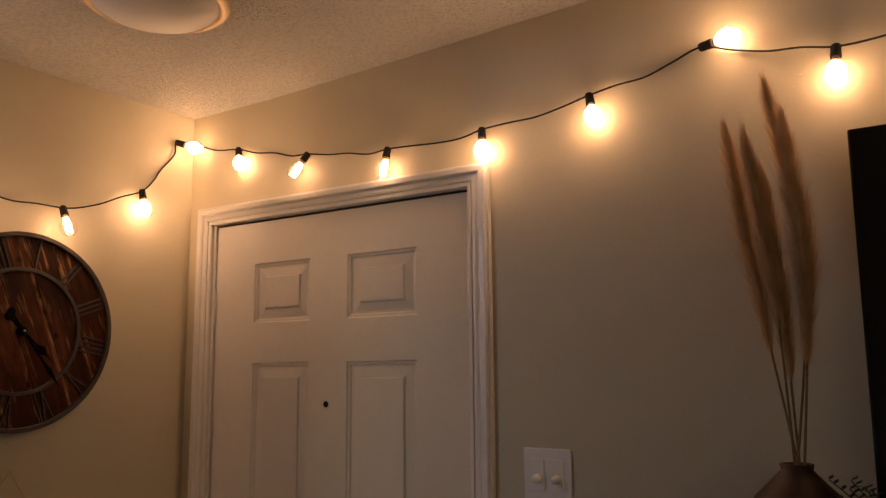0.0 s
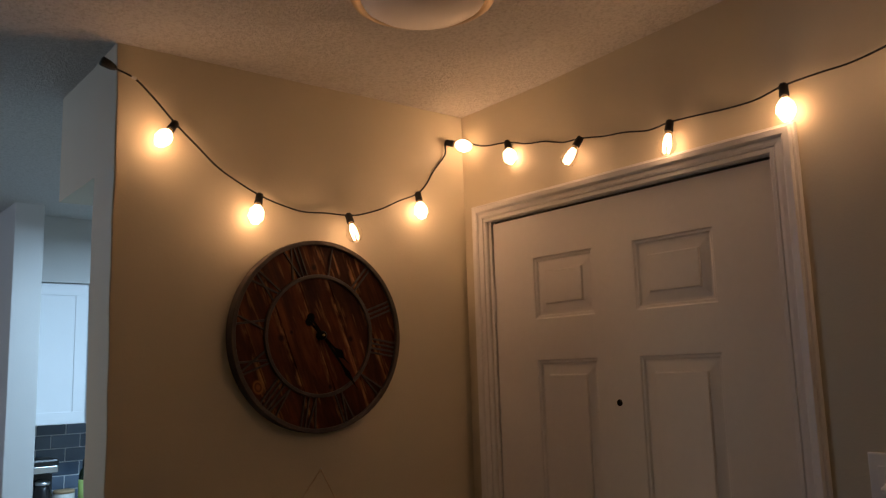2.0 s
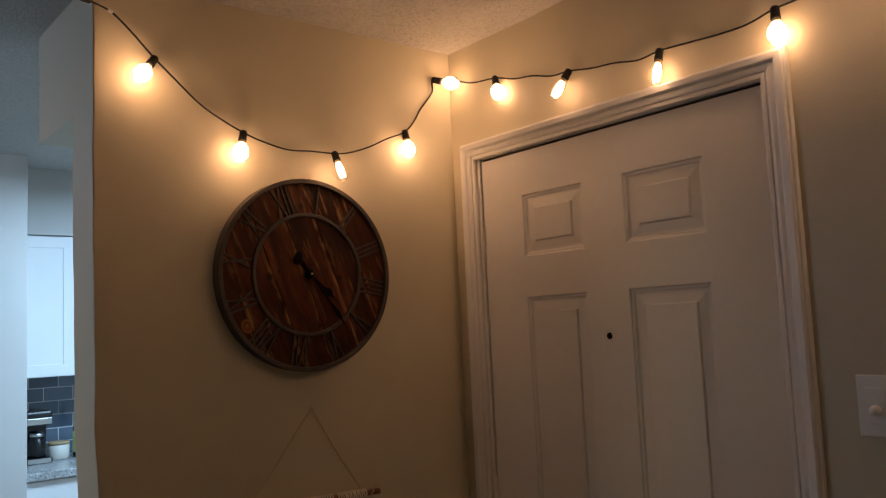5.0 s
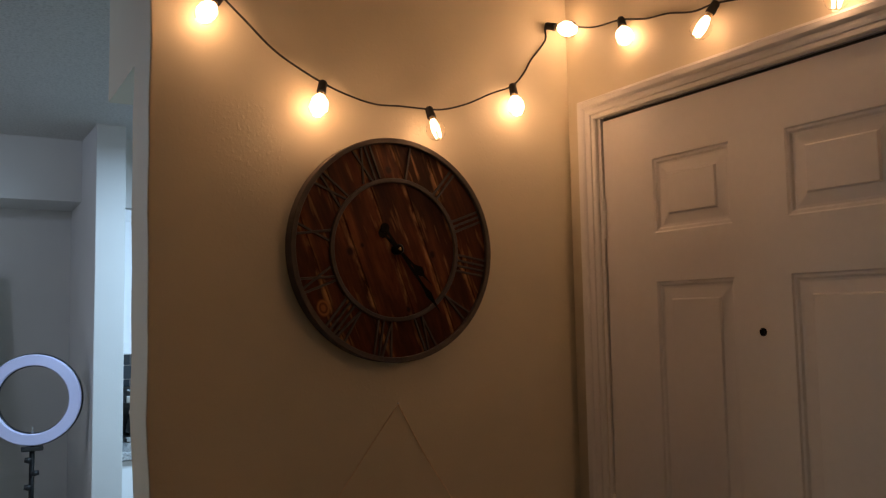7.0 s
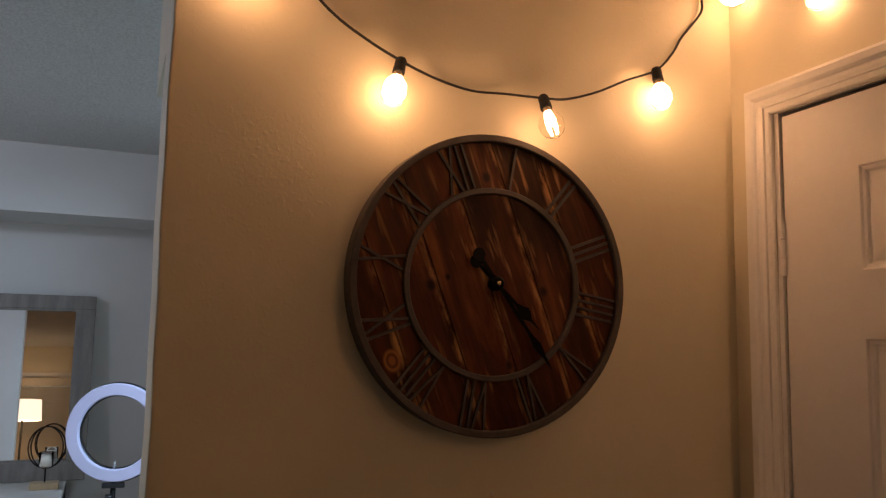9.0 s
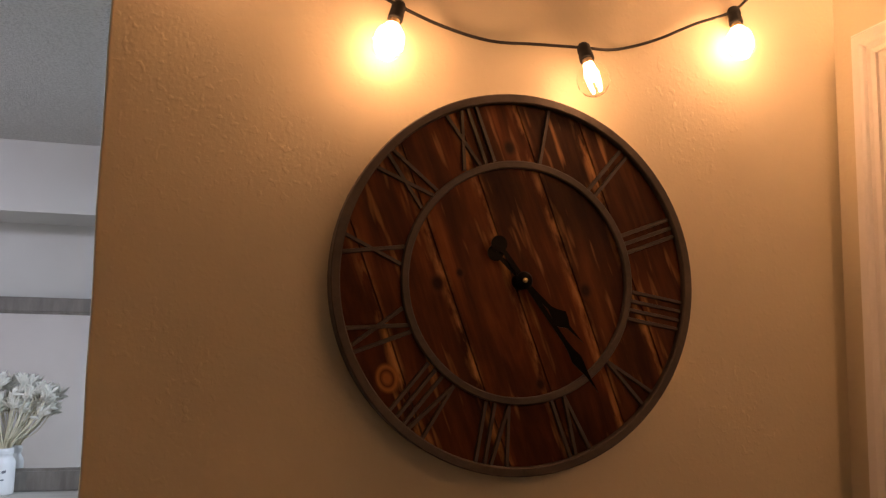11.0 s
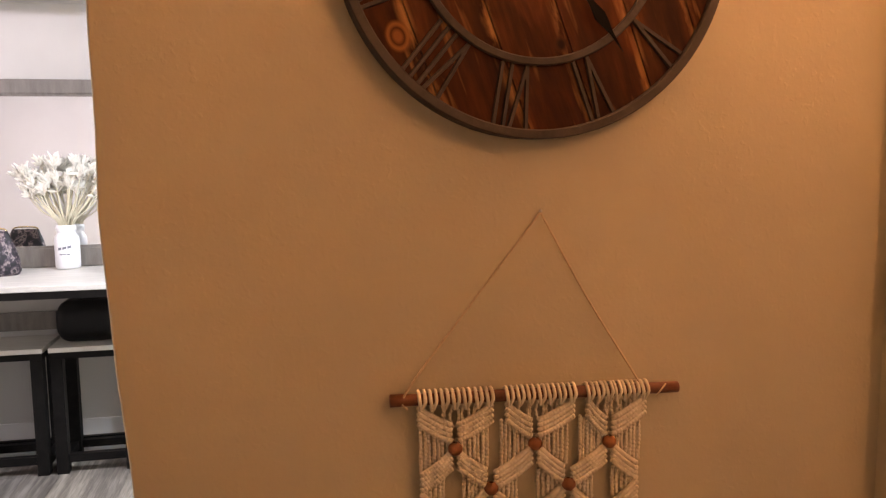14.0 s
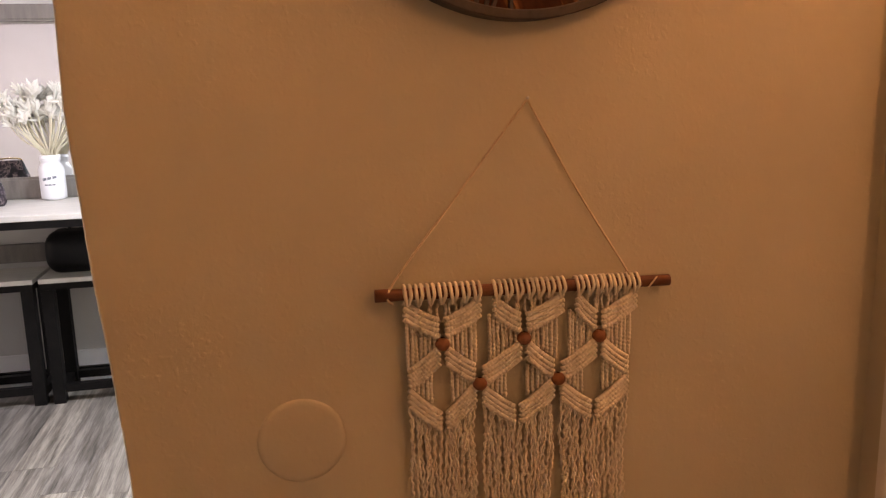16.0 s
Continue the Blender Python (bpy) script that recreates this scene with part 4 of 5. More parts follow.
def low_plant():
    p = thing("trailing_plant", "low dark sprigs of greenery beside the vase", "plant", Matrix.Translation((1.93, -0.17, 1.20)))
    bm = bmesh.new()
    lathe(bm, [(0.0, 0.0), (0.035, 0.0), (0.045, 0.07), (0.042, 0.07), (0.03, 0.05), (0.0, 0.05)], 20)
    part("pot", bm, BLACK, p, "small dark pot", True)
    rnd = random.Random(8)
    bm = bmesh.new()
    for i in range(26):
        a, l = rnd.uniform(0, 6.28), rnd.uniform(0.10, 0.2)
        e = Vector((math.cos(a) * l * 0.75, math.sin(a) * l * 0.4, 0.09 + l * 0.6))
        line = smooth_line([(0, 0, 0.05), e * 0.5 + Vector((0, 0, 0.05)), e], 5)
        tube(bm, line, 0.0012, 4)
        for q in line[3:]:
            for s in (-1, 1):
                d = Vector((math.cos(a + s * 1.2), math.sin(a + s * 1.2), 0.35)) * 0.02
                w = Vector((-d.y, d.x, 0)) * 0.22
                va = [bm.verts.new(v) for v in (q, q + d * 0.5 + w, q + d, q + d * 0.5 - w)]
                bm.faces.new(va)
    part("foliage", bm, GREENERY, p)


low_plant()


# ---- dining nook ----
TX0, TX1, TY0, TY1, TZ = -3.20, -2.51, -2.85, -1.268, 0.912


def console_table():
    t = thing("counter_table", "high narrow table with washed top and black steel frame", "table")
    part("tabletop", boxed(TX0, TY0, TZ - 0.024, TX1, TY1, TZ, bevel=0.003), PALE_WOOD, t, "pale grey-washed board top")
    bm = bmesh.new()
    for x in (TX0 + 0.005, TX1 - 0.035):
        box(bm, x, TY0, TZ - 0.056, x + 0.03, TY1, TZ - 0.0245)
    for y in (TY0, TY1 - 0.03):
        box(bm, TX0 + 0.035, y, TZ - 0.056, TX1 - 0.035, y + 0.03, TZ - 0.0245)
    part("apron", bm, BLACK_METAL, t)
    for x in (TX0 + 0.005, TX1 - 0.035):
        for y in (TY0, TY1 - 0.03):
            part("leg", boxed(x, y, 0, x + 0.03, y + 0.03, TZ - 0.057, bevel=0.002), BLACK_METAL, t)
    # stands for the grey-brown band low on the wall behind the stools
    part("back_strip", boxed(TX0 + 0.006, TY0 + 0.031, 0.600, TX0 + 0.026, TY1 - 0.031, 0.690, bevel=0.002), GREY_WOOD, t, "grey-brown strip along the back")
    part("shelf_rail", boxed(TX0 + 0.036, TY0 + 0.02, 0.03, TX0 + 0.06, TY1 - 0.02, 0.06), BLACK_METAL, t)


console_table()


def stool(x, y):
    s = thing("stool", "backless pale-topped stool with black frame tucked under the table", "stool", Matrix.Translation((x, y, 0)), "stools at the table")
    W, D, Z = 0.36, 0.31, 0.588
    part("seat", boxed(-D, 0, Z - 0.022, 0, W, Z, bevel=0.003), PALE_WOOD, s, "pale grey-washed seat")
    bm = bmesh.new()
    box(bm, -D + 0.005, 0.004, Z - 0.052, -0.005, 0.028, Z - 0.0225)
    box(bm, -D + 0.005, W - 0.028, Z - 0.052, -0.005, W - 0.004, Z - 0.0225)
    box(bm, -D + 0.005, 0.028, Z - 0.052, -D + 0.03, W - 0.028, Z - 0.0225)
    box(bm, -0.03, 0.028, Z - 0.052, -0.005, W - 0.028, Z - 0.0225)
    part("seat_frame", bm, BLACK_METAL, s)
    for lx in (-D + 0.005, -0.055):
        for ly in (0.004, W - 0.056):
            part("leg", boxed(lx, ly, 0, lx + 0.050, ly + 0.052, Z - 0.0525, bevel=0.002), BLACK_METAL, s)
    for a in ((-D + 0.056, 0.010, 0.030, -0.056, 0.044, 0.066), (-D + 0.056, W - 0.044, 0.030, -0.056, W - 0.010, 0.066), (-D + 0.010, 0.057, 0.030, -D + 0.044, W - 0.057, 0.066), (-0.046, 0.057, 0.052, -0.012, W - 0.057, 0.088)):
        part("stretcher", boxed(*a), BLACK_METAL, s)
    return s


for y in (-1.884, -2.266, -2.648):
    stool(-2.80, y)


def black_bag():
    b = thing("black_bag", "rounded black bag lying on a stool", "bag", Matrix.Translation((-2.965, -1.690, 0.588)) @ Matrix.Diagonal((1.0, 1.0, 1.25, 1)))
    bm = bmesh.new()
    box(bm, -0.10, -0.18, 0.0, 0.10, 0.17, 0.155, bevel=0.06, seg=5)
    part("body", bm, BAG, b, "", True)
    bm = bmesh.new()
    tube(bm, smooth_line([(0.02, -0.08, 0.150), (0.02, -0.05, 0.176), (0.02, 0.05, 0.176), (0.02, 0.08, 0.150)], 6), 0.006, 8)
    part("handle", bm, BAG, b, "", True)


black_bag()


def wall_mirror():
    h, tilt = 0.890, 4.0
    m = Matrix.Translation((-3.135, -1.187, TZ)) @ Euler((0, radians(-tilt), 0)).to_matrix().to_4x4()
    k = thing("mirror", "large mirror in a grey wooden frame leaning on the table", "mirror", m)
    W, f, g = 1.25, 0.09, 0.068
    for nm, b in (("frame_rail", (-0.012, -W, h - g, 0.022, 0, h)), ("frame_rail", (-0.012, -W, 0, 0.022, 0, f)), ("frame_stile", (-0.012, -f, f, 0.0215, 0, h - g)), ("frame_stile", (-0.012, -W, f, 0.0215, -W + f, h - g))):
        part(nm, boxed(*b, bevel=0.004), GREY_WOOD, k)
    part("glass", boxed(-0.008, -W + f, f, 0.006, -f, h - g), MIRROR, k, "clear mirror glass")
    for b in ((0.006, -W + f, h - g - 0.010, 0.016, -f, h - g), (0.006, -W + f, f, 0.016, -f, f + 0.012)):
        part("inner_lip", boxed(*b), GREY_WOOD, k)


wall_mirror()


def flower_jar():
    j = thing("flower_jar", "white painted glass jar on the table", "jar", Matrix.Translation((-3.06, -1.836, TZ)) @ Matrix.Diagonal((1.14, 1.14, 1.16, 1)))
    bm = bmesh.new()
    lathe(bm, [(0.0, 0.0), (0.040, 0.0), (0.048, 0.006), (0.049, 0.02), (0.049, 0.115), (0.046, 0.130), (0.038, 0.142), (0.036, 0.150), (0.039, 0.154), (0.039, 0.176), (0.035, 0.178), (0.034, 0.150), (0.043, 0.12), (0.043, 0.02), (0.0, 0.012)], 36)
    part("body", bm, JAR, j, "", True)
    for z in (0.158, 0.166):
        bm = bmesh.new()
        tube(bm, [(0.0395 * math.cos(a / 24 * 6.2832), 0.0395 * math.sin(a / 24 * 6.2832), z) for a in range(24)], 0.0012, 6, closed=True)
        part("thread", bm, JAR, j, "", True)
    # two lines of unreadable script as plain bars
    for z, half, hgt in ((0.088, 0.55, 0.010), (0.062, 0.42, 0.005)):
        bm = bmesh.new()
        n = 14
        rows = []
        for i in range(n + 1):
            a = -half + 2 * half * i / n
            zz = z + 0.010 * (i / n - 0.5) * (1 if z > 0.07 else 0)
            rows.append([bm.verts.new((r * math.cos(a), r * math.sin(a), zz + s)) for r, s in ((0.0486, -hgt / 2), (0.0496, -hgt / 2), (0.0496, hgt / 2), (0.0486, hgt / 2))])
        for i, (a, b) in enumerate(zip(rows, rows[1:])):
            if i % 5 == 4:
                continue
            for q in range(4):
                bm.faces.new((a[q], a[(q + 1) % 4], b[(q + 1) % 4], b[q]))
        part("lettering", bm, INK, j, "grey unreadable script")


flower_jar()


def dried_flowers():
    """A loose fan of stiff stems, each with a star of thick pointed white bracts."""
    rnd = random.Random(11)
    f = thing("dried_flowers", "bunch of white dried flowers with cream stems in the jar", "dried flowers", Matrix.Translation((-3.06, -1.836, TZ)))
    for i in range(40):
        u = -1 + 2 * (i + rnd.random()) / 40
        deep = rnd.uniform(-1, 1)
        top = Vector((0.065 * deep, 0.172 * u + (0.012 if u > 0 else -0.018), 0.490 - 0.075 * u * u + rnd.uniform(-0.105, 0.035)))
        b = Vector((0.022 * deep, 0.026 * u, 0.10))
        line = smooth_line([b, Vector((0.026 * deep, 0.034 * u, 0.215)), b.lerp(top, 0.66) + Vector((0, -0.012 * u, 0.0)), top], 4)
        stem = part("stem", tube(bmesh.new(), line, 0.0026, 5), CREAM, f)
        d0 = (line[-1] - line[-3]).normalized()
        head = bmesh.new()
        for k in range(20):
            dirn = (d0 * rnd.uniform(0.3, 1.3) + Vector((rnd.uniform(-1, 1), rnd.uniform(-1, 1), rnd.uniform(-0.5, 0.8)))).normalized()
            ln = rnd.uniform(0.028, 0.062)
            o = top - d0 * rnd.uniform(0.0, 0.035)
            tube(head, [o, o + dirn * ln * 0.55, o + dirn * ln], [0.0034, 0.0070, 0.0018], 5)
        part("flower_head", head, PETAL, stem, "spiky white flower head")


dried_flowers()


def pouch():
    p = thing("cosmetic_pouch", "dark purple patterned pouch with gold clasp on the table", "pouch", Matrix.Translation((-2.90, -2.105, TZ)) @ Matrix.Diagonal((1.1, 1.12, 1.42, 1)))
    bm = bmesh.new()
    rings = []
    for z, sx, sy in ((0.0, 0.055, 0.088), (0.012, 0.062, 0.098), (0.05, 0.060, 0.094), (0.095, 0.043, 0.078), (0.128, 0.022, 0.062), (0.140, 0.010, 0.056)):
        rings.append([bm.verts.new((sx * math.cos(t) * (1 + 0.05 * math.sin(5 * t)), sy * math.sin(t), z)) for t in [2 * math.pi * k / 28 for k in range(28)]])
    for a, b in zip(rings, rings[1:]):
        for k in range(28):
            bm.faces.new((a[k], a[(k + 1) % 28], b[(k + 1) % 28], b[k]))
    bm.faces.new(rings[0])
    bm.faces.new(list(reversed(rings[-1])))
    part("body", bm, POUCH, p, "", True)
    bm = bmesh.new()
    tube(bm, smooth_line([(0.0, -0.058, 0.128), (0.0, -0.04, 0.146), (0, 0.04, 0.146), (0.0, 0.058, 0.128), (0.0, 0.075, 0.08)], 6), 0.0028, 8)
    part("clasp", bm, GOLD, p, "gold clasp frame", True)


pouch()


def candle_holder():
    h = thing("candle_holder", "black double ring candle holder on a wooden block", "candle holder", Matrix.Translation((-2.93, -1.350, TZ)) @ Matrix.Diagonal((0.9, 0.9, 1.08, 1)))
    part("block", boxed(-0.045, -0.066, 0, 0.045, 0.066, 0.026, bevel=0.003), OAK, h, "raw wooden base")
    bm = bmesh.new()
    tube(bm, [(0, 0, 0.0255), (0, 0, 0.085)], 0.004, 8)
    part("stem", bm, BLACK_METAL, h, "", True)
    for t in (0.0, 28.0):
        a = radians(t)
        bm = bmesh.new()
        n = 48
        tube(bm, [(0.086 * math.cos(2 * math.pi * i / n) * math.sin(a), 0.086 * math.cos(2 * math.pi * i / n) * math.cos(a), 0.170 + 0.086 * math.sin(2 * math.pi * i / n)) for i in range(n)], 0.0032, 6, closed=True)
        part("ring", bm, BLACK_METAL, h, "", True)
    bm = bmesh.new()
    lathe(bm, [(0.0, 0.088), (0.034, 0.088), (0.034, 0.15), (0.032, 0.15), (0.032, 0.092), (0.0, 0.092)], 24)
    g = part("cup", bm, GLASS, h, "clear glass cup", True)
    g.visible_shadow = False
    bm = bmesh.new()
    lathe(bm, [(0.0, 0.093), (0.030, 0.093), (0.030, 0.128), (0.0, 0.130)], 24)
    part("candle", bm, CANDLE, h, "white candle", True)


candle_holder()


def ring_light():
    r = thing("ring_light", "unlit white ring light on a black tripod stand", "ring light", Matrix.Translation((-2.50, -1.066, 0)))
    cz, n = 1.202, 72
    turn = radians(-18)
    spin = Matrix.Rotation(turn, 4, "Z")

    def hoop(r0, r1, x0, x1):
        bm = bmesh.new()
        prof = [(r0, x0), (r0, x1 - 0.004), (r0 + 0.004, x1), (r1 - 0.004, x1), (r1, x1 - 0.004), (r1, x0)]
        rings = [[bm.verts.new(spin @ Vector((x, a * math.cos(2 * math.pi * i / n), cz + a * math.sin(2 * math.pi * i / n)))) for a, x in prof] for i in range(n)]
        for i in range(n):
            a, b = rings[i], rings[(i + 1) % n]
            for j in range(len(prof)):
                q = (j + 1) % len(prof)
                bm.faces.new((a[j], a[q], b[q], b[j]))
        return bm
    part("diffuser", hoop(0.153, 0.204, -0.004, 0.018), RING, r, "pale lilac-white plastic ring")
    part("housing", hoop(0.149, 0.208, -0.028, -0.004), BLACK_PLASTIC, r, "black back shell", True)
    bm = bmesh.new()
    tube(bm, [(0.0, 0, cz - 0.150), (0.0, 0, cz - 0.122)], 0.004, 8)
    part("phone_screw", bm, STEEL, r, "", True)
    bm = bmesh.new()
    tube(bm, [(0, 0, cz - 0.208), (0, 0, 0.30)], 0.011, 12)
    part("pole", bm, BLACK_METAL, r, "", True)
    bm = bmesh.new()
    box(bm, -0.02, -0.045, cz - 0.228, 0.02, 0.045, cz - 0.2085, bevel=0.004)
    part("bracket", bm, BLACK_PLASTIC, r)
    for i, z in enumerate((cz - 0.27, cz - 0.33, cz - 0.39)):
        bm = bmesh.new()
        tube(bm, [(0, -0.004, z), (0, 0.030 if i % 2 else -0.030, z + 0.004)], [0.016, 0.011], 10)
        part("clamp_knob", bm, BLACK_PLASTIC, r, "", True)
    for k in range(3):
        a = k * 2.0944 + 0.4
        bm = bmesh.new()
        tube(bm, [(0.01 * math.cos(a), 0.01 * math.sin(a), 0.62), (0.22 * math.cos(a), 0.22 * math.sin(a), 0.012)], 0.008, 8)
        part("leg", bm, BLACK_METAL, r, "", True)


ring_light()


# ---- kitchen ----
dl = thing("dining_ceiling_light", "lit round white glass ceiling light over the dining nook", "ceiling light", Matrix.Translation((-1.5, -2.6, CEIL + 0.041)))
bm = bmesh.new()
lathe(bm, [(0.0, 0.0), (0.155, 0.0), (0.155, -0.03), (0.0, -0.03)], 40)
part("rim", bm, BRASS, dl, "brushed nickel rim", True)
bm = bmesh.new()
lathe(bm, [(0.05, -0.03), (0.05, -0.06), (0.02, -0.065), (0.0, -0.065)], 24)
part("lamp_holder", bm, PANEL, dl, "", True)
# body of the added kitchen panel, hidden behind the clock wall
kl = thing("kitchen_ceiling_panel", "unseen lit ceiling panel, added to light the kitchen", "ceiling light", Matrix.Translation((-1.45, -0.05, CEIL + 0.040)))
part("frame", boxed(-0.27, -0.52, -0.045, 0.27, 0.52, 0, bevel=0.006), CABINET, kl)
part("diffuser", boxed(-0.25, -0.50, -0.058, 0.25, 0.50, -0.0455, bevel=0.006), PANEL, kl, "glowing white diffuser")


def upper_cabinet(y0, y1):
    c = thing("wall_cabinet", "white shaker wall cabinet above the tiles", "cabinet", group="wall cabinets")
    xf = -2.73
    part("body", boxed(KWEST + 0.001, y0, 1.378, xf - 0.02, y1, 2.1235), CABINET, c)
    d = part("door", boxed(xf - 0.0195, y0 + 0.003, 1.381, xf - 0.006, y1 - 0.003, 2.120), CABINET, c)
    for b in ((y0 + 0.003, 2.058, y1 - 0.003, 2.120), (y0 + 0.003, 1.381, y1 - 0.003, 1.443), (y0 + 0.003, 1.443, y0 + 0.065, 2.058), (y1 - 0.065, 1.443, y1 - 0.003, 2.058)):
        part("frame_board", boxed(xf - 0.006, b[0], b[1], xf, b[2], b[3], bevel=0.001), CABINET, d)


for y0, y1 in ((-0.704, -0.388), (-0.385, 0.115), (0.118, 0.618), (0.621, 1.121)):
    upper_cabinet(y0, y1)
for i in range(4):
    c = thing("base_cabinet", "white kitchen base cabinet under the granite top", "cabinet", group="base cabinets")
    y0, y1 = -0.704 + 0.5 * i, -0.704 + 0.5 * (i + 1) - 0.003
    part("body", boxed(KWEST + 0.001, y0, 0.0, -2.50, y1, 0.893), CABINET, c)
    part("door", boxed(-2.4995, y0 + 0.003, 0.11, -2.48, y1 - 0.003, 0.70, bevel=0.002), CABINET, c)
    part("drawer_front", boxed(-2.4995, y0 + 0.003, 0.71, -2.48, y1 - 0.003, 0.887, bevel=0.002), CABINET, c)
ct = thing("countertop", "speckled grey granite countertop", "countertop")
part("slab", boxed(KWEST + 0.001, -0.704, 0.8935, -2.455, 1.45, 0.933, bevel=0.005), GRANITE, ct)


def coffee_maker():
    c = thing("coffee_maker", "black and steel drip coffee maker with glass pot", "coffee maker", Matrix.Translation((-2.86, -0.560, 0.933)) @ Matrix.Diagonal((1.0, 0.78, 0.83, 1)))
    part("base", boxed(-0.09, -0.085, 0, 0.09, 0.085, 0.035, bevel=0.012), BLACK_PLASTIC, c)
    part("base_band", boxed(0.088, -0.07, 0.004, 0.094, 0.07, 0.032), STEEL, c, "steel band")
    part("column", boxed(-0.09, -0.08, 0.035, -0.035, 0.08, 0.235, bevel=0.008), BLACK_PLASTIC, c)
    part("head", boxed(-0.09, -0.085, 0.235, 0.085, 0.085, 0.325, bevel=0.014), BLACK_PLASTIC, c)
    part("head_band", boxed(0.083, -0.075, 0.242, 0.091, 0.075, 0.282, bevel=0.002), STEEL, c, "steel front band")
    bm = bmesh.new()
    lathe(bm, [(0.0, 0.037), (0.058, 0.037), (0.066, 0.06), (0.062, 0.10), (0.045, 0.15), (0.038, 0.17), (0.042, 0.178)], 28, Matrix.Translation((0.025, 0, 0)))
    part("carafe", bm, SCREEN, c, "dark glass pot", True)
    bm = bmesh.new()
    lathe(bm, [(0.044, 0.165), (0.046, 0.18), (0.030, 0.192), (0.0, 0.194)], 28, Matrix.Translation((0.025, 0, 0)))
    part("carafe_lid", bm, STEEL, c, "", True)


coffee_maker()
cn = thing("canister", "cream ceramic canister with wooden lid", "canister", Matrix.Translation((-2.88, -0.442, 0.933)))
bm = bmesh.new()
lathe(bm, [(0.0, 0.0), (0.046, 0.0), (0.053, 0.01), (0.054, 0.075), (0.050, 0.078), (0.0, 0.078)], 28)
part("pot", bm, CERAMIC, cn, "", True)
bm = bmesh.new()
lathe(bm, [(0.0, 0.0785), (0.054, 0.0785), (0.055, 0.09), (0.05, 0.094), (0.0, 0.094)], 28)
part("lid", bm, OAK, cn, "wooden lid", True)
bt = thing("oil_bottle", "dark glass oil bottle with a green label", "bottle", Matrix.Translation((-2.88, -0.338, 0.933)) @ Matrix.Diagonal((0.9, 0.9, 0.93, 1)))
bm = bmesh.new()
lathe(bm, [(0.0, 0.0), (0.032, 0.0), (0.034, 0.01), (0.034, 0.17), (0.028, 0.195), (0.014, 0.215), (0.013, 0.25), (0.0, 0.25)], 24)
part("body", bm, BOTTLE, bt, "", True)
bm = bmesh.new()
lathe(bm, [(0.0335, 0.03), (0.0348, 0.03), (0.0348, 0.15), (0.0335, 0.15)], 24)
part("label", bm, LABEL, bt, "green and yellow paper label", True)
bm = bmesh.new()
lathe(bm, [(0.0142, 0.225), (0.0155, 0.226), (0.0155, 0.262), (0.0, 0.264)], 16)
part("cap", bm, BLACK_PLASTIC, bt, "", True)


# ---- living room behind the camera ----
fl = thing("floor_lamp", "lit floor lamp with a white drum shade", "floor lamp", Matrix.Translation((3.2, -1.98, 0)))
bm = bmesh.new()
lathe(bm, [(0.0, 0.0), (0.14, 0.0), (0.14, 0.015), (0.02, 0.025), (0.012, 0.04), (0.012, 1.50), (0.0, 1.50)], 24)
part("stand", bm, BLACK_METAL, fl, "", True)
bm = bmesh.new()
lathe(bm, [(0.205, 1.50), (0.190, 1.74), (0.188, 1.74), (0.203, 1.50)], 40)
part("shade", bm, SHADE, fl, "white linen drum shade", True)
shader(SHADE).inputs["Transmission Weight"].default_value = 0.0
shader(SHADE).inputs["Emission Color"].default_value = (1.0, 0.86, 0.68, 1)
shader(SHADE).inputs["Emission Strength"].default_value = 2.2
lamp("floor_lamp_bulb", "POINT", Matrix.Translation((3.2, -1.98, 1.62)), 7.5, (1.0, 0.68, 0.40), size=0.04)

w1 = tagged(new("window_1"), "tall living room window with closed cream blinds", "window", kind="structure")
bm = bmesh.new()
for b in ((EAST - 0.012, GY0 - 0.07, 0.75, EAST, GY0, GZ1 + 0.07), (EAST - 0.012, GY1, 0.75, EAST, GY1 + 0.07, GZ1 + 0.07), (EAST - 0.012, GY0, GZ1, EAST, GY1, GZ1 + 0.07), (EAST - 0.03, GY0 - 0.07, 0.715, EAST, GY1 + 0.07, 0.75)):
    box(bm, *b)
part("window_frame", bm, TRIM, w1)
part("valance", boxed(EAST - 0.05, GY0 + 0.06, GZ1 - 0.10, EAST - 0.001, GY1, GZ1), BLIND, w1)
for k in range(34):
    z = 0.775 + k * 0.035
    bm = boxed(-0.003, GY0 + 0.07, -0.019, 0.003, GY1 - 0.005, 0.019)
    o = part("slat", bm, BLIND, w1)
    o.matrix_basis = Matrix.Translation((EAST + 0.03, 0, z)) @ Euler((0, radians(-14), 0)).to_matrix().to_4x4()
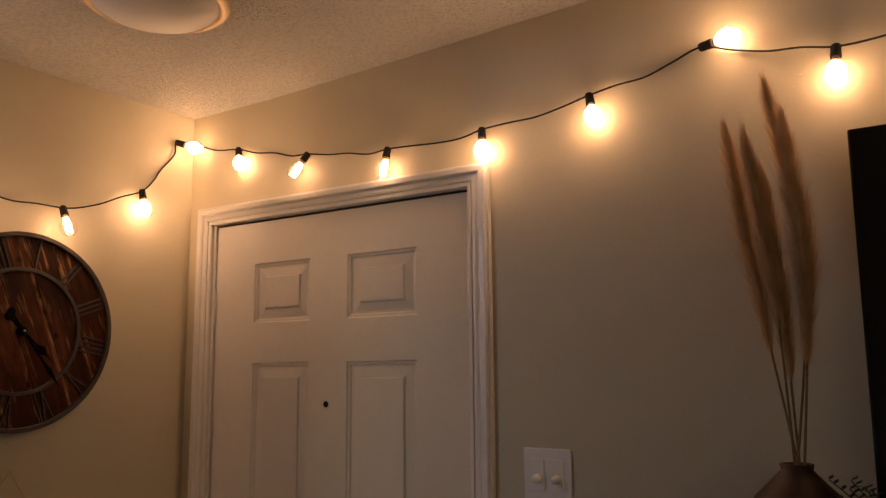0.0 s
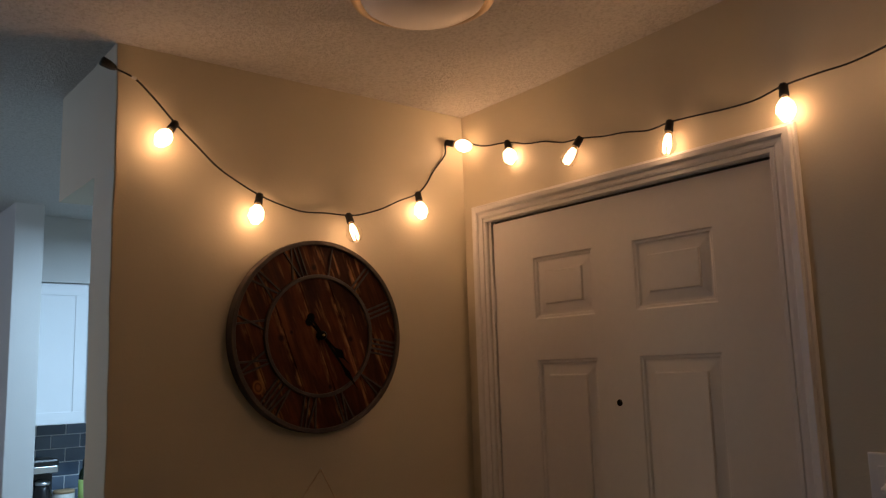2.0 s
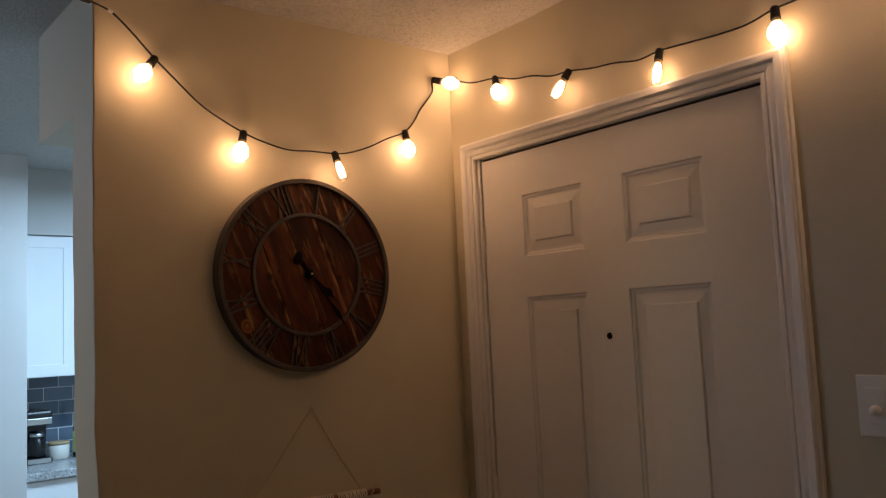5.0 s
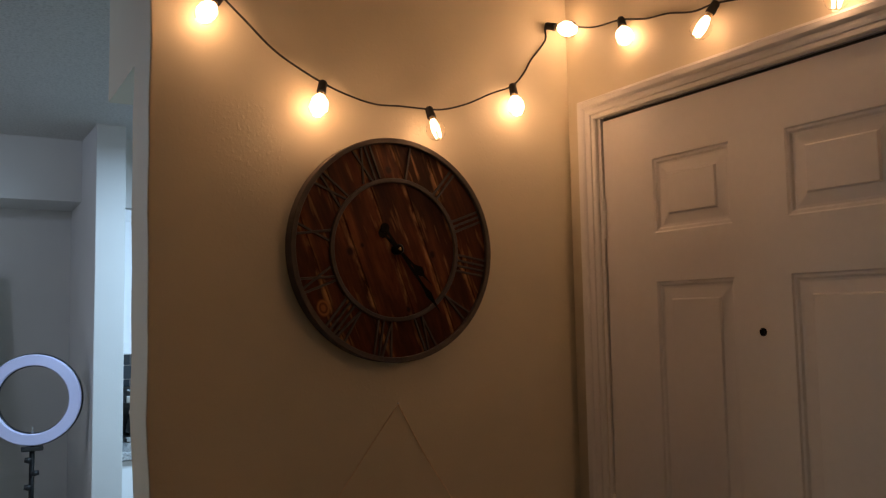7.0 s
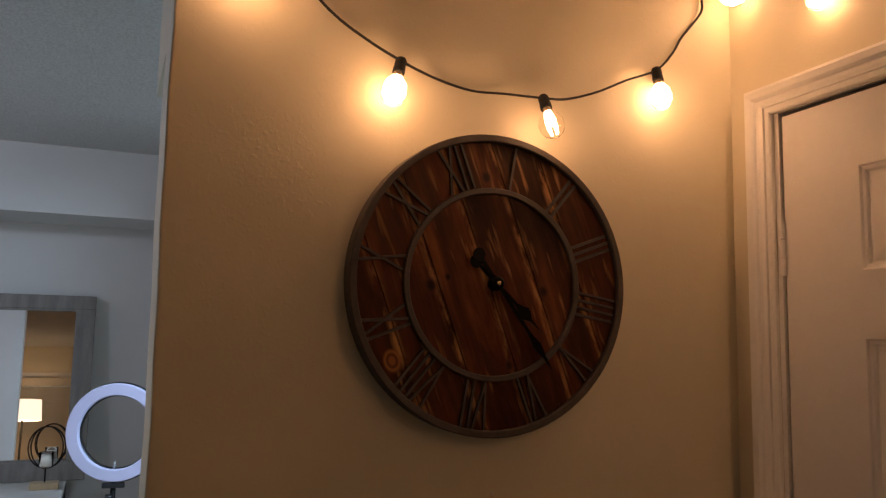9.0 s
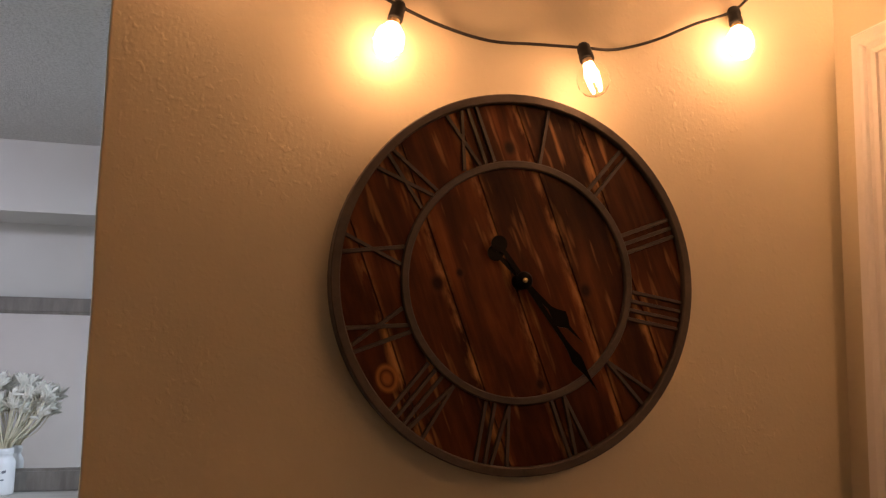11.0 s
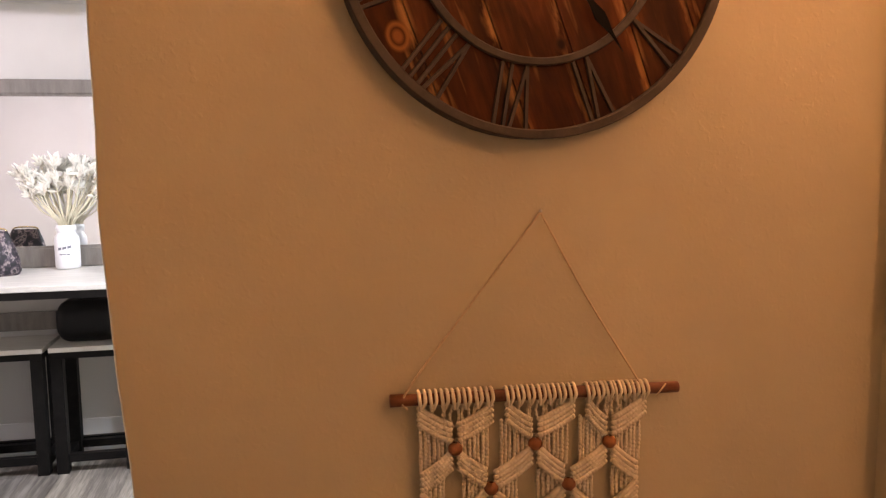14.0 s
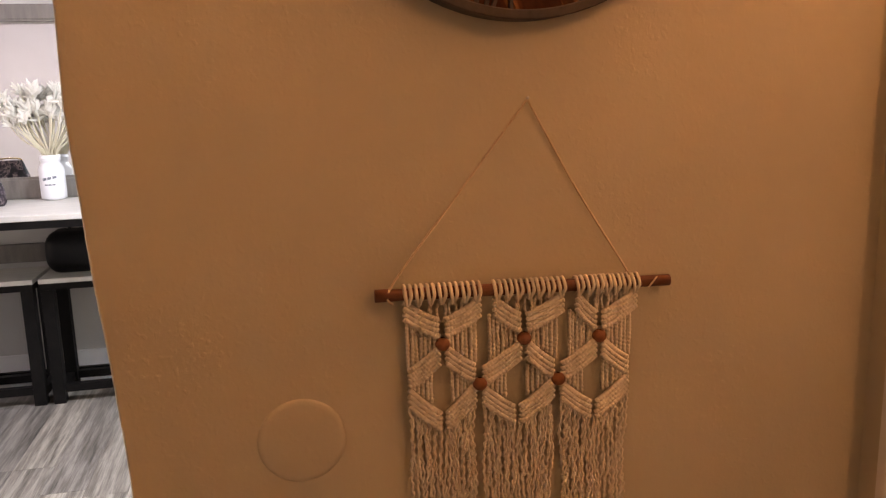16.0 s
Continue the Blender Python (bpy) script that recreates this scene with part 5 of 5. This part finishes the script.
# added window out of view, there only to carry the fill lamp
w2 = tagged(new("window_2"), "unseen dining room window, added for cool fill light", "window", kind="structure")
bm = bmesh.new()
for b in ((WX0 - 0.06, SOUTH, WZ0 - 0.06, WX0, SOUTH + 0.012, WZ1 + 0.06), (WX1, SOUTH, WZ0 - 0.06, WX1 + 0.06, SOUTH + 0.012, WZ1 + 0.06), (WX0, SOUTH, WZ1, WX1, SOUTH + 0.012, WZ1 + 0.06), (WX0, SOUTH, WZ0 - 0.06, WX1, SOUTH + 0.012, WZ0)):
    box(bm, *b)
part("window_frame", bm, TRIM, w2)


# ---- tiles and floor planks ----
floor_ob = bpy.data.objects["floor"]
tiles = thing("backsplash", "grey-blue subway tile backsplash with pale grout", "tiles")
tiles["kind"] = "structure"
part("grout", boxed(KWEST + 0.0005, -0.704, 0.934, KWEST + 0.004, 0.42, 1.3778), GROUT, tiles)
TW, TH = 0.148, 0.070
for row in range(7):
    off = 0.0765 if row % 2 else 0.0
    for col in range(-1, 8):
        y0 = -0.78 + off + col * (TW + 0.005)
        y1 = y0 + TW
        y0, y1 = max(y0, -0.703), min(y1, 0.41)
        if y1 - y0 < 0.02:
            continue
        z0 = 0.936 + row * (TH + 0.005)
        z1 = min(z0 + TH, 1.3775)
        if z1 - z0 < 0.02:
            continue
        part("tile", boxed(KWEST + 0.003, y0, z0, KWEST + 0.007, y1, z1, bevel=0.0015, seg=1), TILE, tiles)

plank_data = None
PW, PL = 0.152, 1.22
rnd = random.Random(21)
y = SOUTH
while y < KNORTH:
    x = KWEST - rnd.uniform(0.0, PL)
    while x < EAST:
        x0, x1 = max(x, KWEST), min(x + PL, EAST)
        if x1 - x0 > 0.02:
            if plank_data is None:
                o = part("plank", boxed(0, 0, -0.012, 1, 1, 0.0), PLANK, floor_ob)
                plank_data = o.data
            else:
                o = new("plank", plank_data)
                o.parent = floor_ob
            o.matrix_basis = Matrix.Translation((x0 + 0.0008, y + 0.0008, 0)) @ Matrix.Diagonal((x1 - x0 - 0.0016, min(PW, KNORTH - y) - 0.0016, 1, 1))
        x += PL
    y += PW
